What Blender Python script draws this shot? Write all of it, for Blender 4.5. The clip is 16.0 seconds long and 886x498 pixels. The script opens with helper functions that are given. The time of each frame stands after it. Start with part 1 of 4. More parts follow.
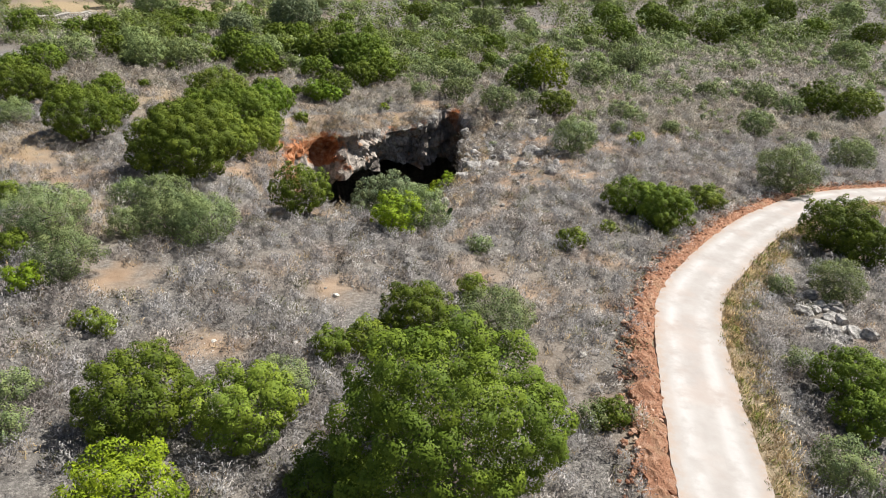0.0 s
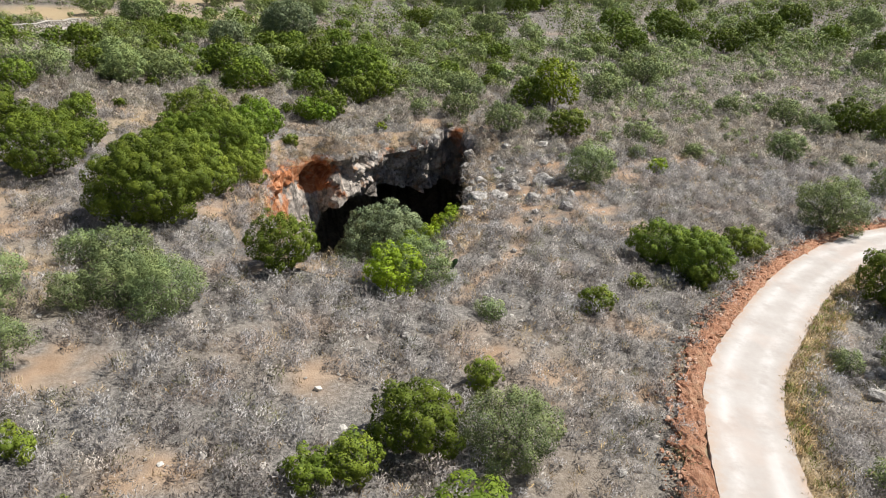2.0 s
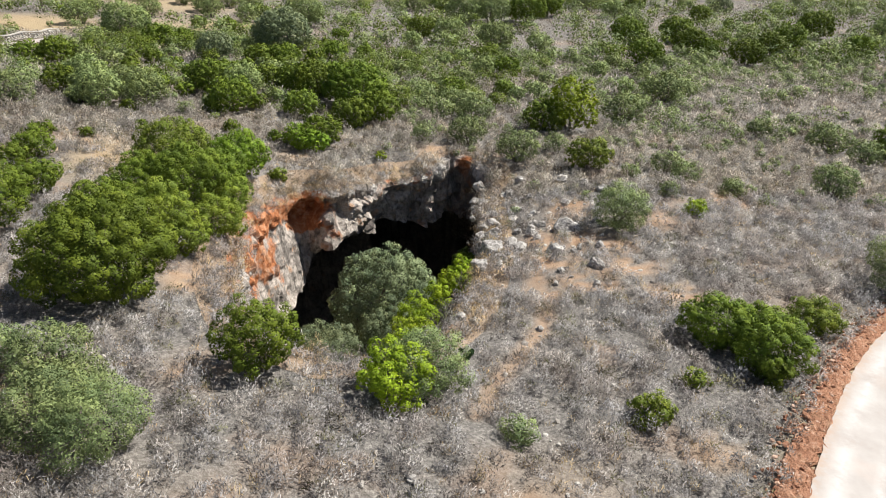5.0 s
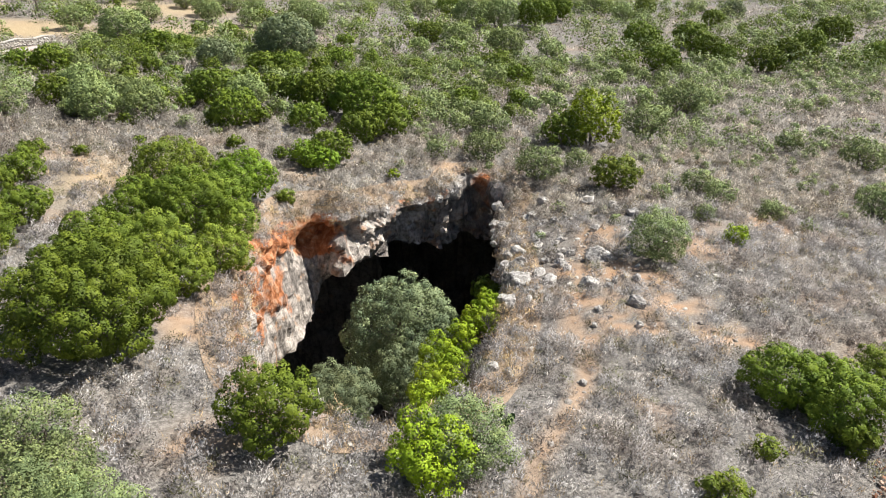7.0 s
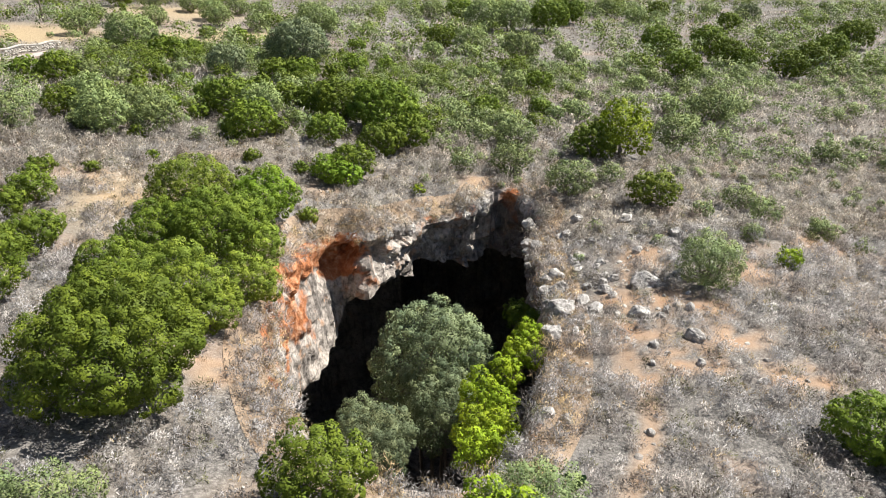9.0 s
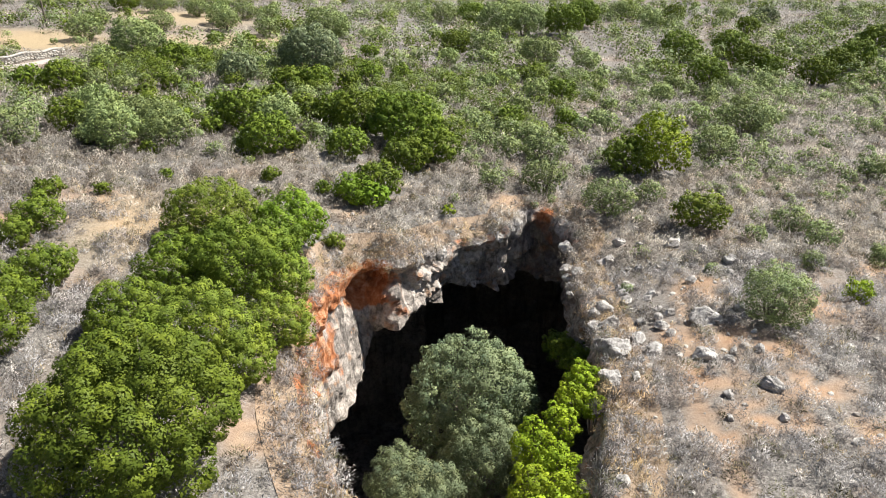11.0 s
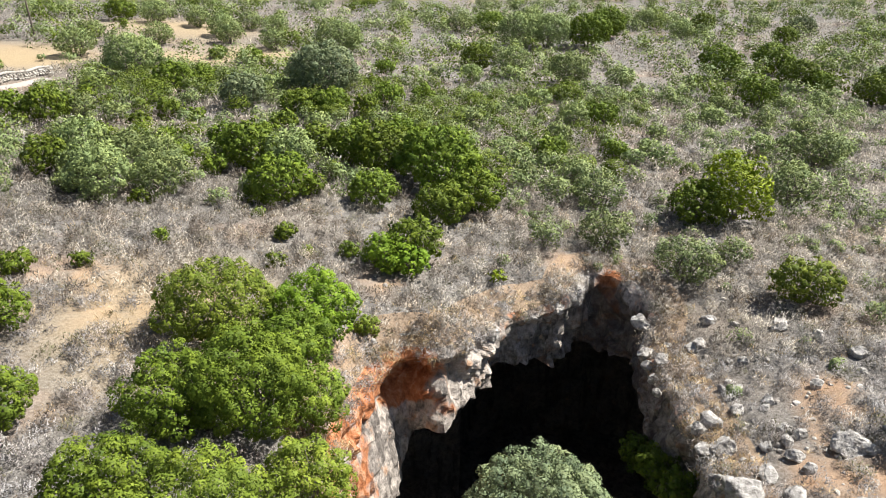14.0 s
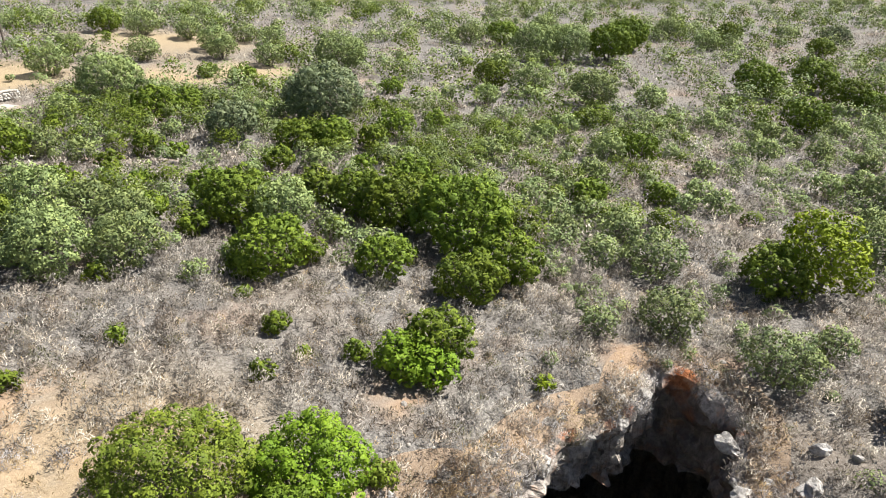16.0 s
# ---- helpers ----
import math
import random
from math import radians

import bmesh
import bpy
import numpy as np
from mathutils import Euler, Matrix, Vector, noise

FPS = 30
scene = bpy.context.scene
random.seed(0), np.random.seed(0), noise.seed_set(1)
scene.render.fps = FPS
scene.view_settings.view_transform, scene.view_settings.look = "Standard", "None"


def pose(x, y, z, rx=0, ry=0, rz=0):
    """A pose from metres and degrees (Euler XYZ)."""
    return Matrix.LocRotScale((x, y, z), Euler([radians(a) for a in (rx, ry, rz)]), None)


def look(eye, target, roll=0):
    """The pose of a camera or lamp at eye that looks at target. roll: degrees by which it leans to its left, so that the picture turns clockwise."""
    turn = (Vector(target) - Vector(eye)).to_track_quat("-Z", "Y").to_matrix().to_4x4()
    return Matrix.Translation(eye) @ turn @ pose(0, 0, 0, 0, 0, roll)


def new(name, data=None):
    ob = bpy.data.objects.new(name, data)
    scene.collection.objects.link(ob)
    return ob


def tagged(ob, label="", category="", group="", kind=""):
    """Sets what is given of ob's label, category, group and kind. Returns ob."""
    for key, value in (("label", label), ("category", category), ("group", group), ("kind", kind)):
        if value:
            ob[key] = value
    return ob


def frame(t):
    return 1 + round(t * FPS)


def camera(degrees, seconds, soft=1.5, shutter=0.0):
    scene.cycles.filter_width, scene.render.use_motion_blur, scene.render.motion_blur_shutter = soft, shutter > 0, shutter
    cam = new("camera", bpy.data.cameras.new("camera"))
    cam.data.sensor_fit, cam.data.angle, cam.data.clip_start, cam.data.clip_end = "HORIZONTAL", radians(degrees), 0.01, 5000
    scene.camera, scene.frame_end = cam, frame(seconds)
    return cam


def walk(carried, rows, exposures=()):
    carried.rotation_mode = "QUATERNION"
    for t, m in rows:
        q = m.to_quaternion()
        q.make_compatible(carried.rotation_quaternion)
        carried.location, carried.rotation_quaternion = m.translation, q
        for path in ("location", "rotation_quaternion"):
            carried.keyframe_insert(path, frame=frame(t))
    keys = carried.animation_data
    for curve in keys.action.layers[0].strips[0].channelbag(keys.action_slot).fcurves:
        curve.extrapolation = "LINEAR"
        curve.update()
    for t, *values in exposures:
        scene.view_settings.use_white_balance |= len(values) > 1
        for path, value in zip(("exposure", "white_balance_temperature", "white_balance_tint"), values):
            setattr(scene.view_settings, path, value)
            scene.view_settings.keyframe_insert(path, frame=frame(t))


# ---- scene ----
cam = camera(64.8, 16.0, soft=1.0)
METRES, EYE, TILT, LEAN, TURN = 45.0, 21.5, -28.5, 0.0, 0.0
ROWS = [
    (0.0, 0.0, 0.0, 0.0, -0.0, 0.0, 0.0),
    (0.5, -0.0008, 0.0309, 0.017, 0.0, -0.01, -0.01),
    (1.0, -0.0018, 0.0615, 0.0334, 0.0, -0.01, -0.01),
    (1.5, -0.0029, 0.0905, 0.0491, 0.0, 0.01, -0.01),
    (2.0, -0.004, 0.118, 0.0641, 0.01, 0.01, 0.0),
    (2.5, -0.0053, 0.1444, 0.0787, -0.0, 0.01, 0.01),
    (3.0, -0.0064, 0.1699, 0.0925, -0.0, 0.02, 0.0),
    (3.5, -0.0078, 0.1947, 0.106, -0.01, 0.02, -0.01),
    (4.0, -0.0097, 0.219, 0.1193, -0.01, 0.01, -0.01),
    (6.5, -0.0371, 0.3239, 0.1764, -0.08, 0.05, -0.02),
    (7.0, -0.0466, 0.3401, 0.1851, -0.07, 0.07, -0.01),
    (7.5, -0.0568, 0.3544, 0.1929, -0.07, 0.08, 0.0),
    (8.0, -0.0682, 0.3684, 0.2005, -0.07, 0.09, 0.0),
    (8.5, -0.08, 0.3822, 0.2083, -0.06, 0.1, 0.01),
    (9.0, -0.0922, 0.3965, 0.2163, -0.05, 0.11, 0.02),
    (11.5, -0.1519, 0.488, 0.2665, 0.0, 0.16, 0.05),
    (12.0, -0.1628, 0.5123, 0.2798, 0.01, 0.17, 0.05),
    (12.5, -0.1734, 0.5392, 0.2942, 0.03, 0.17, 0.04),
    (13.0, -0.1837, 0.5705, 0.3108, 0.04, 0.18, 0.02),
    (13.5, -0.1938, 0.6058, 0.3299, 0.03, 0.18, 0.0),
    (14.0, -0.2034, 0.6456, 0.3509, 0.05, 0.21, 0.01),
    (14.5, -0.2123, 0.6888, 0.3744, 0.05, 0.22, 0.0),
    (15.0, -0.2209, 0.7357, 0.3991, 0.04, 0.23, -0.01),
    (15.5, -0.2294, 0.7856, 0.4258, 0.03, 0.24, -0.03),
    (16.0, -0.2372, 0.8379, 0.4548, 0.05, 0.22, -0.0),
]
EXPOSURES = [(0.0, 0.56), (4.0, 0.56), (6.5, 0.93), (9.0, 0.98), (12.0, 1.01), (16.0, 1.04)]
walk(cam, [(t, pose(0, 0, EYE, TILT, LEAN, TURN) @ pose(METRES * x, METRES * y, METRES * z, 90 + pitch, roll, yaw)) for t, x, y, z, yaw, pitch, roll in ROWS],
     exposures=EXPOSURES)

# ---- light ----
SUN_AZ, SUN_EL = radians(66), radians(52)      # azimuth clockwise from +y
world = bpy.data.worlds.new("sky")
scene.world = world
world.use_nodes = True
wn = world.node_tree
wn.nodes.clear()
sky = wn.nodes.new("ShaderNodeTexSky")
sky.sky_type, sky.sun_disc = "NISHITA", False
sky.sun_elevation, sky.sun_rotation = SUN_EL, SUN_AZ
bg = wn.nodes.new("ShaderNodeBackground")
bg.inputs["Strength"].default_value = 0.047
wout = wn.nodes.new("ShaderNodeOutputWorld")
wn.links.new(sky.outputs[0], bg.inputs[0])
wn.links.new(bg.outputs[0], wout.inputs[0])
sun_data = bpy.data.lights.new("sun", "SUN")
sun_data.energy, sun_data.angle, sun_data.color = 5.0, radians(0.53), (1.0, 0.965, 0.90)
sun = new("sun", sun_data)
sun_way = Vector((math.sin(SUN_AZ) * math.cos(SUN_EL), math.cos(SUN_AZ) * math.cos(SUN_EL), math.sin(SUN_EL)))
sun.matrix_world = look(sun_way * 60, (0, 0, 0))

rng = np.random.default_rng(7)


# ---- materials ----
class Mat:
    """A small wrapper for node materials."""

    def __init__(self, name, rough=0.9, spec=0.25):
        self.m = bpy.data.materials.new(name)
        self.m.use_nodes = True
        self.t = self.m.node_tree
        self.b = self.t.nodes["Principled BSDF"]
        self.b.inputs["Roughness"].default_value = rough
        self.b.inputs["Specular IOR Level"].default_value = spec
        self.out = self.t.nodes["Material Output"]

    def node(self, kind, **inputs):
        n = self.t.nodes.new(kind)
        for key, value in inputs.items():
            self.put(n.inputs[key.replace("_", " ")], value)
        return n

    def put(self, socket, value):
        if isinstance(value, bpy.types.NodeSocket):
            self.t.links.new(value, socket)
        else:
            socket.default_value = value

    def where(self):
        return self.node("ShaderNodeTexCoord").outputs["Object"]

    def noise(self, scale, detail=4.0, rough=0.6, vector=None, stretch=None):
        v = vector or self.where()
        if stretch:
            mp = self.node("ShaderNodeMapping")
            self.put(mp.inputs["Vector"], v)
            mp.inputs["Scale"].default_value = stretch
            v = mp.outputs[0]
        n = self.node("ShaderNodeTexNoise", Scale=scale, Detail=detail, Roughness=rough)
        self.put(n.inputs["Vector"], v)
        return n.outputs["Fac"]

    def ramp(self, fac, stops):
        n = self.node("ShaderNodeValToRGB")
        self.put(n.inputs[0], fac)
        e = n.color_ramp.elements
        while len(e) < len(stops):
            e.new(0.5)
        for el, (pos, col) in zip(e, stops):
            el.position, el.color = pos, (*col, 1) if len(col) == 3 else col
        return n.outputs[0]

    def steps(self, fac, lo, hi):
        n = self.node("ShaderNodeMapRange")
        n.interpolation_type = "SMOOTHSTEP"
        self.put(n.inputs[0], fac)
        n.inputs[1].default_value, n.inputs[2].default_value = lo, hi
        return n.outputs[0]

    def mix(self, fac, a, b, how="MIX"):
        n = self.node("ShaderNodeMix")
        n.data_type, n.blend_type = "RGBA", how
        self.put(n.inputs[0], fac)
        self.put(n.inputs[6], (*a, 1) if isinstance(a, tuple) else a)
        self.put(n.inputs[7], (*b, 1) if isinstance(b, tuple) else b)
        return n.outputs[2]

    def calc(self, how, a, b):
        n = self.node("ShaderNodeMath")
        n.operation = how
        self.put(n.inputs[0], a)
        self.put(n.inputs[1], b)
        return n.outputs[0]

    def attr(self, name):
        n = self.node("ShaderNodeAttribute")
        n.attribute_name = name
        return n.outputs["Fac"]

    def colour(self, c):
        self.put(self.b.inputs["Base Color"], (*c, 1) if isinstance(c, tuple) else c)

    def bump(self, height, strength=0.5, distance=0.05):
        n = self.node("ShaderNodeBump", Strength=strength, Distance=distance)
        self.put(n.inputs["Height"], height)
        self.put(self.b.inputs["Normal"], n.outputs[0])


def ground_material():
    k = Mat("dry_soil", 0.95, 0.1)
    base = k.ramp(k.noise(0.9, 6, 0.65), [(0.3, (0.19, 0.145, 0.105)), (0.5, (0.30, 0.232, 0.168)), (0.7, (0.40, 0.32, 0.24))])
    litter = k.ramp(k.noise(7.0, 7, 0.75), [(0.34, (0.075, 0.069, 0.064)), (0.5, (0.172, 0.16, 0.147)), (0.66, (0.345, 0.32, 0.288))])
    c = k.mix(k.calc("SUBTRACT", 1.0, k.attr("bare")), base, litter)
    rusty = k.ramp(k.noise(3.0, 5), [(0.3, (0.32, 0.175, 0.10)), (0.7, (0.50, 0.315, 0.19))])
    patch = k.steps(k.noise(0.22, 4, 0.55), 0.55, 0.68)
    c = k.mix(k.calc("MULTIPLY", patch, 0.22), c, rusty)
    c = k.mix(k.attr("red"), c, rusty)
    straw = k.ramp(k.noise(6.0, 5, 0.7), [(0.3, (0.27, 0.195, 0.105)), (0.7, (0.52, 0.405, 0.245))])
    c = k.mix(k.attr("straw"), c, straw)
    speck = k.steps(k.noise(26.0, 3, 0.7), 0.62, 0.72)
    c = k.mix(k.calc("MULTIPLY", speck, 0.45), c, (0.48, 0.42, 0.35))
    k.colour(c)
    k.bump(k.noise(14.0, 5, 0.7), 0.8, 0.08)
    return k.m


def rock_material(name, pale, dark, rust, rust_at, streak=True):
    k = Mat(name, 0.92, 0.2)
    v = k.where()
    c = k.ramp(k.noise(0.55, 7, 0.62, v), [(0.32, dark), (0.44, tuple(0.5 * a + 0.5 * b for a, b in zip(dark, pale))), (0.56, pale)])
    if streak:
        s = k.noise(1.5, 6, 0.65, v, (1.0, 1.0, 0.14))
        c = k.mix(k.calc("MULTIPLY", k.steps(s, 0.5, 0.62), 0.8), c, tuple(0.7 * a for a in dark))
    c = k.mix(k.calc("MULTIPLY", k.steps(k.noise(0.9, 5, 0.6, v), rust_at, rust_at + 0.12), 0.8), c, rust)
    mottled = k.ramp(k.noise(3.2, 7, 0.72, v), [(0.36, (0.42, 0.40, 0.38)), (0.5, (0.95, 0.95, 0.95)), (0.64, (1.35, 1.33, 1.3))])
    c = k.mix(0.85, c, mottled, "MULTIPLY")
    k.colour(c)
    k.bump(k.noise(2.2, 9, 0.66, v), 0.9, 0.22)
    return k, c, v


def cliff_material():
    k, c, v = rock_material("limestone_cliff", (0.45, 0.40, 0.355), (0.17, 0.15, 0.135), (0.42, 0.25, 0.15), 0.56)
    red = k.ramp(k.noise(2.2, 6, 0.65, v), [(0.3, (0.17, 0.058, 0.026)), (0.5, (0.40, 0.155, 0.066)), (0.72, (0.56, 0.35, 0.22))])
    k.colour(k.mix(k.steps(k.calc("ADD", k.attr("rust"), k.calc("MULTIPLY", k.calc("SUBTRACT", k.noise(0.8, 5, 0.6, v), 0.5), 1.4)), 0.35, 0.6), c, red))
    base = k.b.inputs["Base Color"].links[0].from_socket
    # Dark brown rock tone with shade painted in, broken up by noise.
    brown_shade = k.steps(k.calc("ADD", k.attr("brown_shade"), k.calc("MULTIPLY", k.calc("SUBTRACT", k.noise(1.1, 5, 0.6, v, (1.0, 1.0, 0.3)), 0.5), 1.2)), 0.3, 0.75)
    k.colour(k.mix(k.calc("MULTIPLY", brown_shade, 0.7), base, (0.105, 0.085, 0.072)))
    return k.m


def leaf_material(name, low, mid, high, gloss=0.5, through_it=0.09):
    k = Mat(name, gloss + 0.1, 0.14)
    r = k.node("ShaderNodeNewGeometry").outputs["Random Per Island"]
    own = k.node("ShaderNodeObjectInfo").outputs["Random"]
    c = k.ramp(k.calc("ADD", 0.16, k.calc("MULTIPLY", r, 0.66)), [(0.0, low), (0.55, mid), (1.0, high)])
    tone = k.ramp(k.attr("tone"), [(0.0, (0.66, 0.72, 0.78)), (0.5, (0.98, 1.0, 1.0)), (1.0, (1.26, 1.2, 1.1))])
    c = k.mix(1.0, c, tone, "MULTIPLY")
    hue = k.node("ShaderNodeHueSaturation", Saturation=1.0)
    k.put(hue.inputs["Hue"], k.calc("ADD", 0.484, k.calc("MULTIPLY", own, 0.014)))
    k.put(hue.inputs["Value"], k.calc("ADD", 0.82, k.calc("MULTIPLY", own, 0.36)))
    k.put(hue.inputs["Color"], c)
    c = hue.outputs[0]
    k.colour(c)
    tr = k.node("ShaderNodeBsdfTranslucent")
    bright = k.mix(0.35, c, (0.30, 0.36, 0.05))
    k.put(tr.inputs["Color"], bright)
    mx = k.node("ShaderNodeMixShader")
    mx.inputs[0].default_value = through_it
    k.t.links.new(k.b.outputs[0], mx.inputs[1])
    k.t.links.new(tr.outputs[0], mx.inputs[2])
    k.t.links.new(mx.outputs[0], k.out.inputs[0])
    return k.m


def twig_material(name, stops, through_it=0.3):
    k = Mat(name, 0.85, 0.15)
    r = k.node("ShaderNodeNewGeometry").outputs["Random Per Island"]
    c = k.ramp(k.calc("ADD", 0.34, k.calc("MULTIPLY", r, 0.42)), stops)
    tone = k.ramp(k.attr("tone"), [(0.0, (0.44, 0.40, 0.37)), (0.3, (0.78, 0.76, 0.76)), (0.7, (1.06, 1.06, 1.08)), (1.0, (1.45, 1.40, 1.32))])
    c = k.mix(1.0, c, tone, "MULTIPLY")
    wide = k.noise(0.35, 4, 0.6)
    c = k.mix(k.steps(wide, 0.44, 0.68), c, k.mix(1.0, c, (0.98, 0.90, 0.84), "MULTIPLY"))
    k.colour(c)
    tr = k.node("ShaderNodeBsdfTranslucent")
    k.put(tr.inputs["Color"], c)
    mx = k.node("ShaderNodeMixShader")
    mx.inputs[0].default_value = through_it
    k.t.links.new(k.b.outputs[0], mx.inputs[1])
    k.t.links.new(tr.outputs[0], mx.inputs[2])
    k.t.links.new(mx.outputs[0], k.out.inputs[0])
    return k.m


def concrete_material():
    k = Mat("pale_concrete", 0.85, 0.25)
    v = k.where()
    c = k.ramp(k.noise(0.7, 6, 0.65, v), [(0.3, (0.345, 0.312, 0.288)), (0.6, (0.405, 0.375, 0.352)), (0.75, (0.44, 0.415, 0.395))])
    pink = k.steps(k.noise(0.25, 4, 0.6, v), 0.48, 0.62)
    c = k.mix(k.calc("MULTIPLY", pink, 0.45), c, (0.43, 0.35, 0.305))
    track = k.calc("MULTIPLY", k.attr("wheel"), k.steps(k.noise(0.8, 6, 0.65, v), 0.35, 0.6))
    c = k.mix(k.calc("MULTIPLY", track, 0.7), c, (0.56, 0.54, 0.525))
    dust = k.calc("MULTIPLY", k.attr("edge"), k.steps(k.noise(2.5, 5, 0.7, v), 0.35, 0.6))
    c = k.mix(k.calc("MULTIPLY", dust, 0.6), c, (0.40, 0.27, 0.18))
    fine = k.steps(k.noise(30.0, 4, 0.7, v), 0.45, 0.75)
    c = k.mix(k.calc("MULTIPLY", fine, 0.14), c, (0.42, 0.37, 0.32))
    k.colour(c)
    k.bump(k.noise(22.0, 5, 0.7, v), 0.25, 0.02)
    return k.m


def earth_material():
    k = Mat("red_earth", 0.95, 0.1)
    c = k.ramp(k.noise(3.0, 7, 0.7), [(0.28, (0.22, 0.10, 0.06)), (0.5, (0.38, 0.195, 0.12)), (0.72, (0.52, 0.33, 0.23))])
    k.colour(k.mix(k.calc("MULTIPLY", k.steps(k.noise(1.1, 4, 0.6), 0.5, 0.65), 0.6), c, (0.42, 0.27, 0.17)))
    k.bump(k.noise(11.0, 6, 0.75), 1.0, 0.12)
    return k.m


def stone_material(name, stops):
    k = Mat(name, 0.92, 0.15)
    own = k.node("ShaderNodeNewGeometry").outputs["Random Per Island"]
    c = k.ramp(own, stops)
    c = k.mix(k.calc("MULTIPLY", k.steps(k.noise(7.0, 5, 0.7), 0.4, 0.65), 0.5), c, k.mix(1.0, c, (0.55, 0.52, 0.5), "MULTIPLY"))
    k.colour(c)
    k.bump(k.noise(16.0, 5, 0.7), 0.7, 0.05)
    return k.m


def bark_material():
    k = Mat("grey_bark", 0.95, 0.1)
    k.colour(k.ramp(k.noise(6.0, 5, 0.7, None, (1, 1, 0.2)), [(0.3, (0.09, 0.075, 0.06)), (0.7, (0.25, 0.215, 0.18))]))
    k.bump(k.noise(12.0, 5, 0.7, None, (1, 1, 0.2)), 0.8, 0.03)
    return k.m


SOIL = ground_material()
CLIFF = cliff_material()
# Darker copy of the limestone: the chamber's shade is put into its colour.
CAVE = rock_material("shade_toned_cave_rock", (0.24, 0.22, 0.20), (0.11, 0.10, 0.095), (0.20, 0.14, 0.10), 0.6)[0].m
BOULDER = rock_material("grey_boulder", (0.50, 0.475, 0.445), (0.24, 0.225, 0.21), (0.42, 0.29, 0.18), 0.66, False)[0].m
CONCRETE = concrete_material()
EARTH = earth_material()
RUBBLE = stone_material("red_stones", [(0.0, (0.20, 0.09, 0.055)), (0.6, (0.40, 0.215, 0.135)), (1.0, (0.60, 0.43, 0.33))])
PEBBLE = stone_material("pale_stones", [(0.0, (0.30, 0.27, 0.24)), (0.7, (0.48, 0.45, 0.41)), (1.0, (0.66, 0.63, 0.58))])
WALLSTONE = stone_material("white_wall_stone", [(0.0, (0.40, 0.37, 0.33)), (1.0, (0.60, 0.57, 0.52))])
BARK = bark_material()
LEAF = {
    "D": leaf_material("dark_green_leaves", (0.084, 0.130, 0.015), (0.118, 0.174, 0.019), (0.172, 0.24, 0.030)),
    "B": leaf_material("fresh_green_leaves", (0.112, 0.199, 0.016), (0.154, 0.265, 0.021), (0.215, 0.343, 0.032)),
    "M": leaf_material("yellow_green_leaves", (0.121, 0.173, 0.021), (0.165, 0.228, 0.028), (0.223, 0.286, 0.042)),
    "Y": leaf_material("lime_green_leaves", (0.15, 0.222, 0.012), (0.205, 0.295, 0.016), (0.29, 0.38, 0.027)),
    "O": leaf_material("grey_green_leaves", (0.150, 0.196, 0.076), (0.200, 0.256, 0.104), (0.262, 0.318, 0.14), 0.55),
    "P": leaf_material("pale_olive_leaves", (0.162, 0.212, 0.076), (0.216, 0.276, 0.104), (0.28, 0.344, 0.136), 0.55),
    "G": leaf_material("silver_green_leaves", (0.128, 0.163, 0.083), (0.168, 0.208, 0.11), (0.228, 0.27, 0.152), 0.5),
}
PAD = leaf_material("cactus_green", (0.06, 0.11, 0.04), (0.08, 0.14, 0.05), (0.10, 0.17, 0.06), 0.45, 0.0)
TWIG = twig_material("dry_grey_twigs", [(0.0, (0.135, 0.132, 0.128)), (0.5, (0.37, 0.361, 0.357)), (0.85, (0.49, 0.48, 0.472)), (1.0, (0.66, 0.65, 0.625))], 0.28)
TWIG2 = twig_material("dry_beige_twigs", [(0.0, (0.165, 0.148, 0.125)), (0.5, (0.382, 0.356, 0.310)), (0.85, (0.486, 0.457, 0.405)), (1.0, (0.60, 0.56, 0.49))], 0.28)
STRAW = twig_material("dry_straw", [(0.0, (0.26, 0.19, 0.10)), (0.5, (0.46, 0.355, 0.20)), (1.0, (0.68, 0.57, 0.38))], 0.25)
HERB = twig_material("dull_green_twigs", [(0.0, (0.06, 0.07, 0.035)), (0.5, (0.15, 0.155, 0.08)), (1.0, (0.29, 0.28, 0.18))], 0.2)


# ---- mesh helpers ----
def solid(name, verts, faces, material, parent=None, label="", smooth=False):
    """One mesh object from arrays of corners and of faces that all have the same number of corners."""
    verts, faces = np.asarray(verts, np.float32), np.asarray(faces, np.int32)
    me = bpy.data.meshes.new(name)
    me.vertices.add(len(verts))
    me.vertices.foreach_set("co", verts.ravel())
    n, k = faces.shape
    me.loops.add(n * k)
    me.loops.foreach_set("vertex_index", faces.ravel())
    me.polygons.add(n)
    me.polygons.foreach_set("loop_start", np.arange(0, n * k, k, dtype=np.int32))
    me.polygons.foreach_set("use_smooth", np.full(n, smooth, dtype=bool))
    me.materials.append(material)
    me.update(calc_edges=True)
    ob = new(name, me)
    if parent:
        ob.parent = parent
    if label:
        tagged(ob, label)
    return ob


def attribute(ob, name, values):
    a = ob.data.attributes.new(name, "FLOAT", "POINT")
    a.data.foreach_set("value", np.asarray(values, np.float32))


def fbm(x, y, z=0.0, octaves=4):
    return noise.fractal((x, y, z), 1.0, 2.0, octaves)


def curve_points(pts, step):
    """Points along a smooth (Catmull-Rom) line through pts, about step apart."""
    p = np.asarray(pts, float)
    p = np.vstack([2 * p[0] - p[1], p, 2 * p[-1] - p[-2]])
    res = []
    for i in range(1, len(p) - 2):
        n = max(2, int(np.linalg.norm(p[i + 1] - p[i]) / step))
        for s in np.arange(n) / n:
            a, b, c, d = p[i - 1:i + 3]
            res.append(0.5 * (2 * b + (c - a) * s + (2 * a - 5 * b + 4 * c - d) * s * s + (3 * b - a - 3 * c + d) * s ** 3))
    res.append(p[-2])
    return np.array(res)


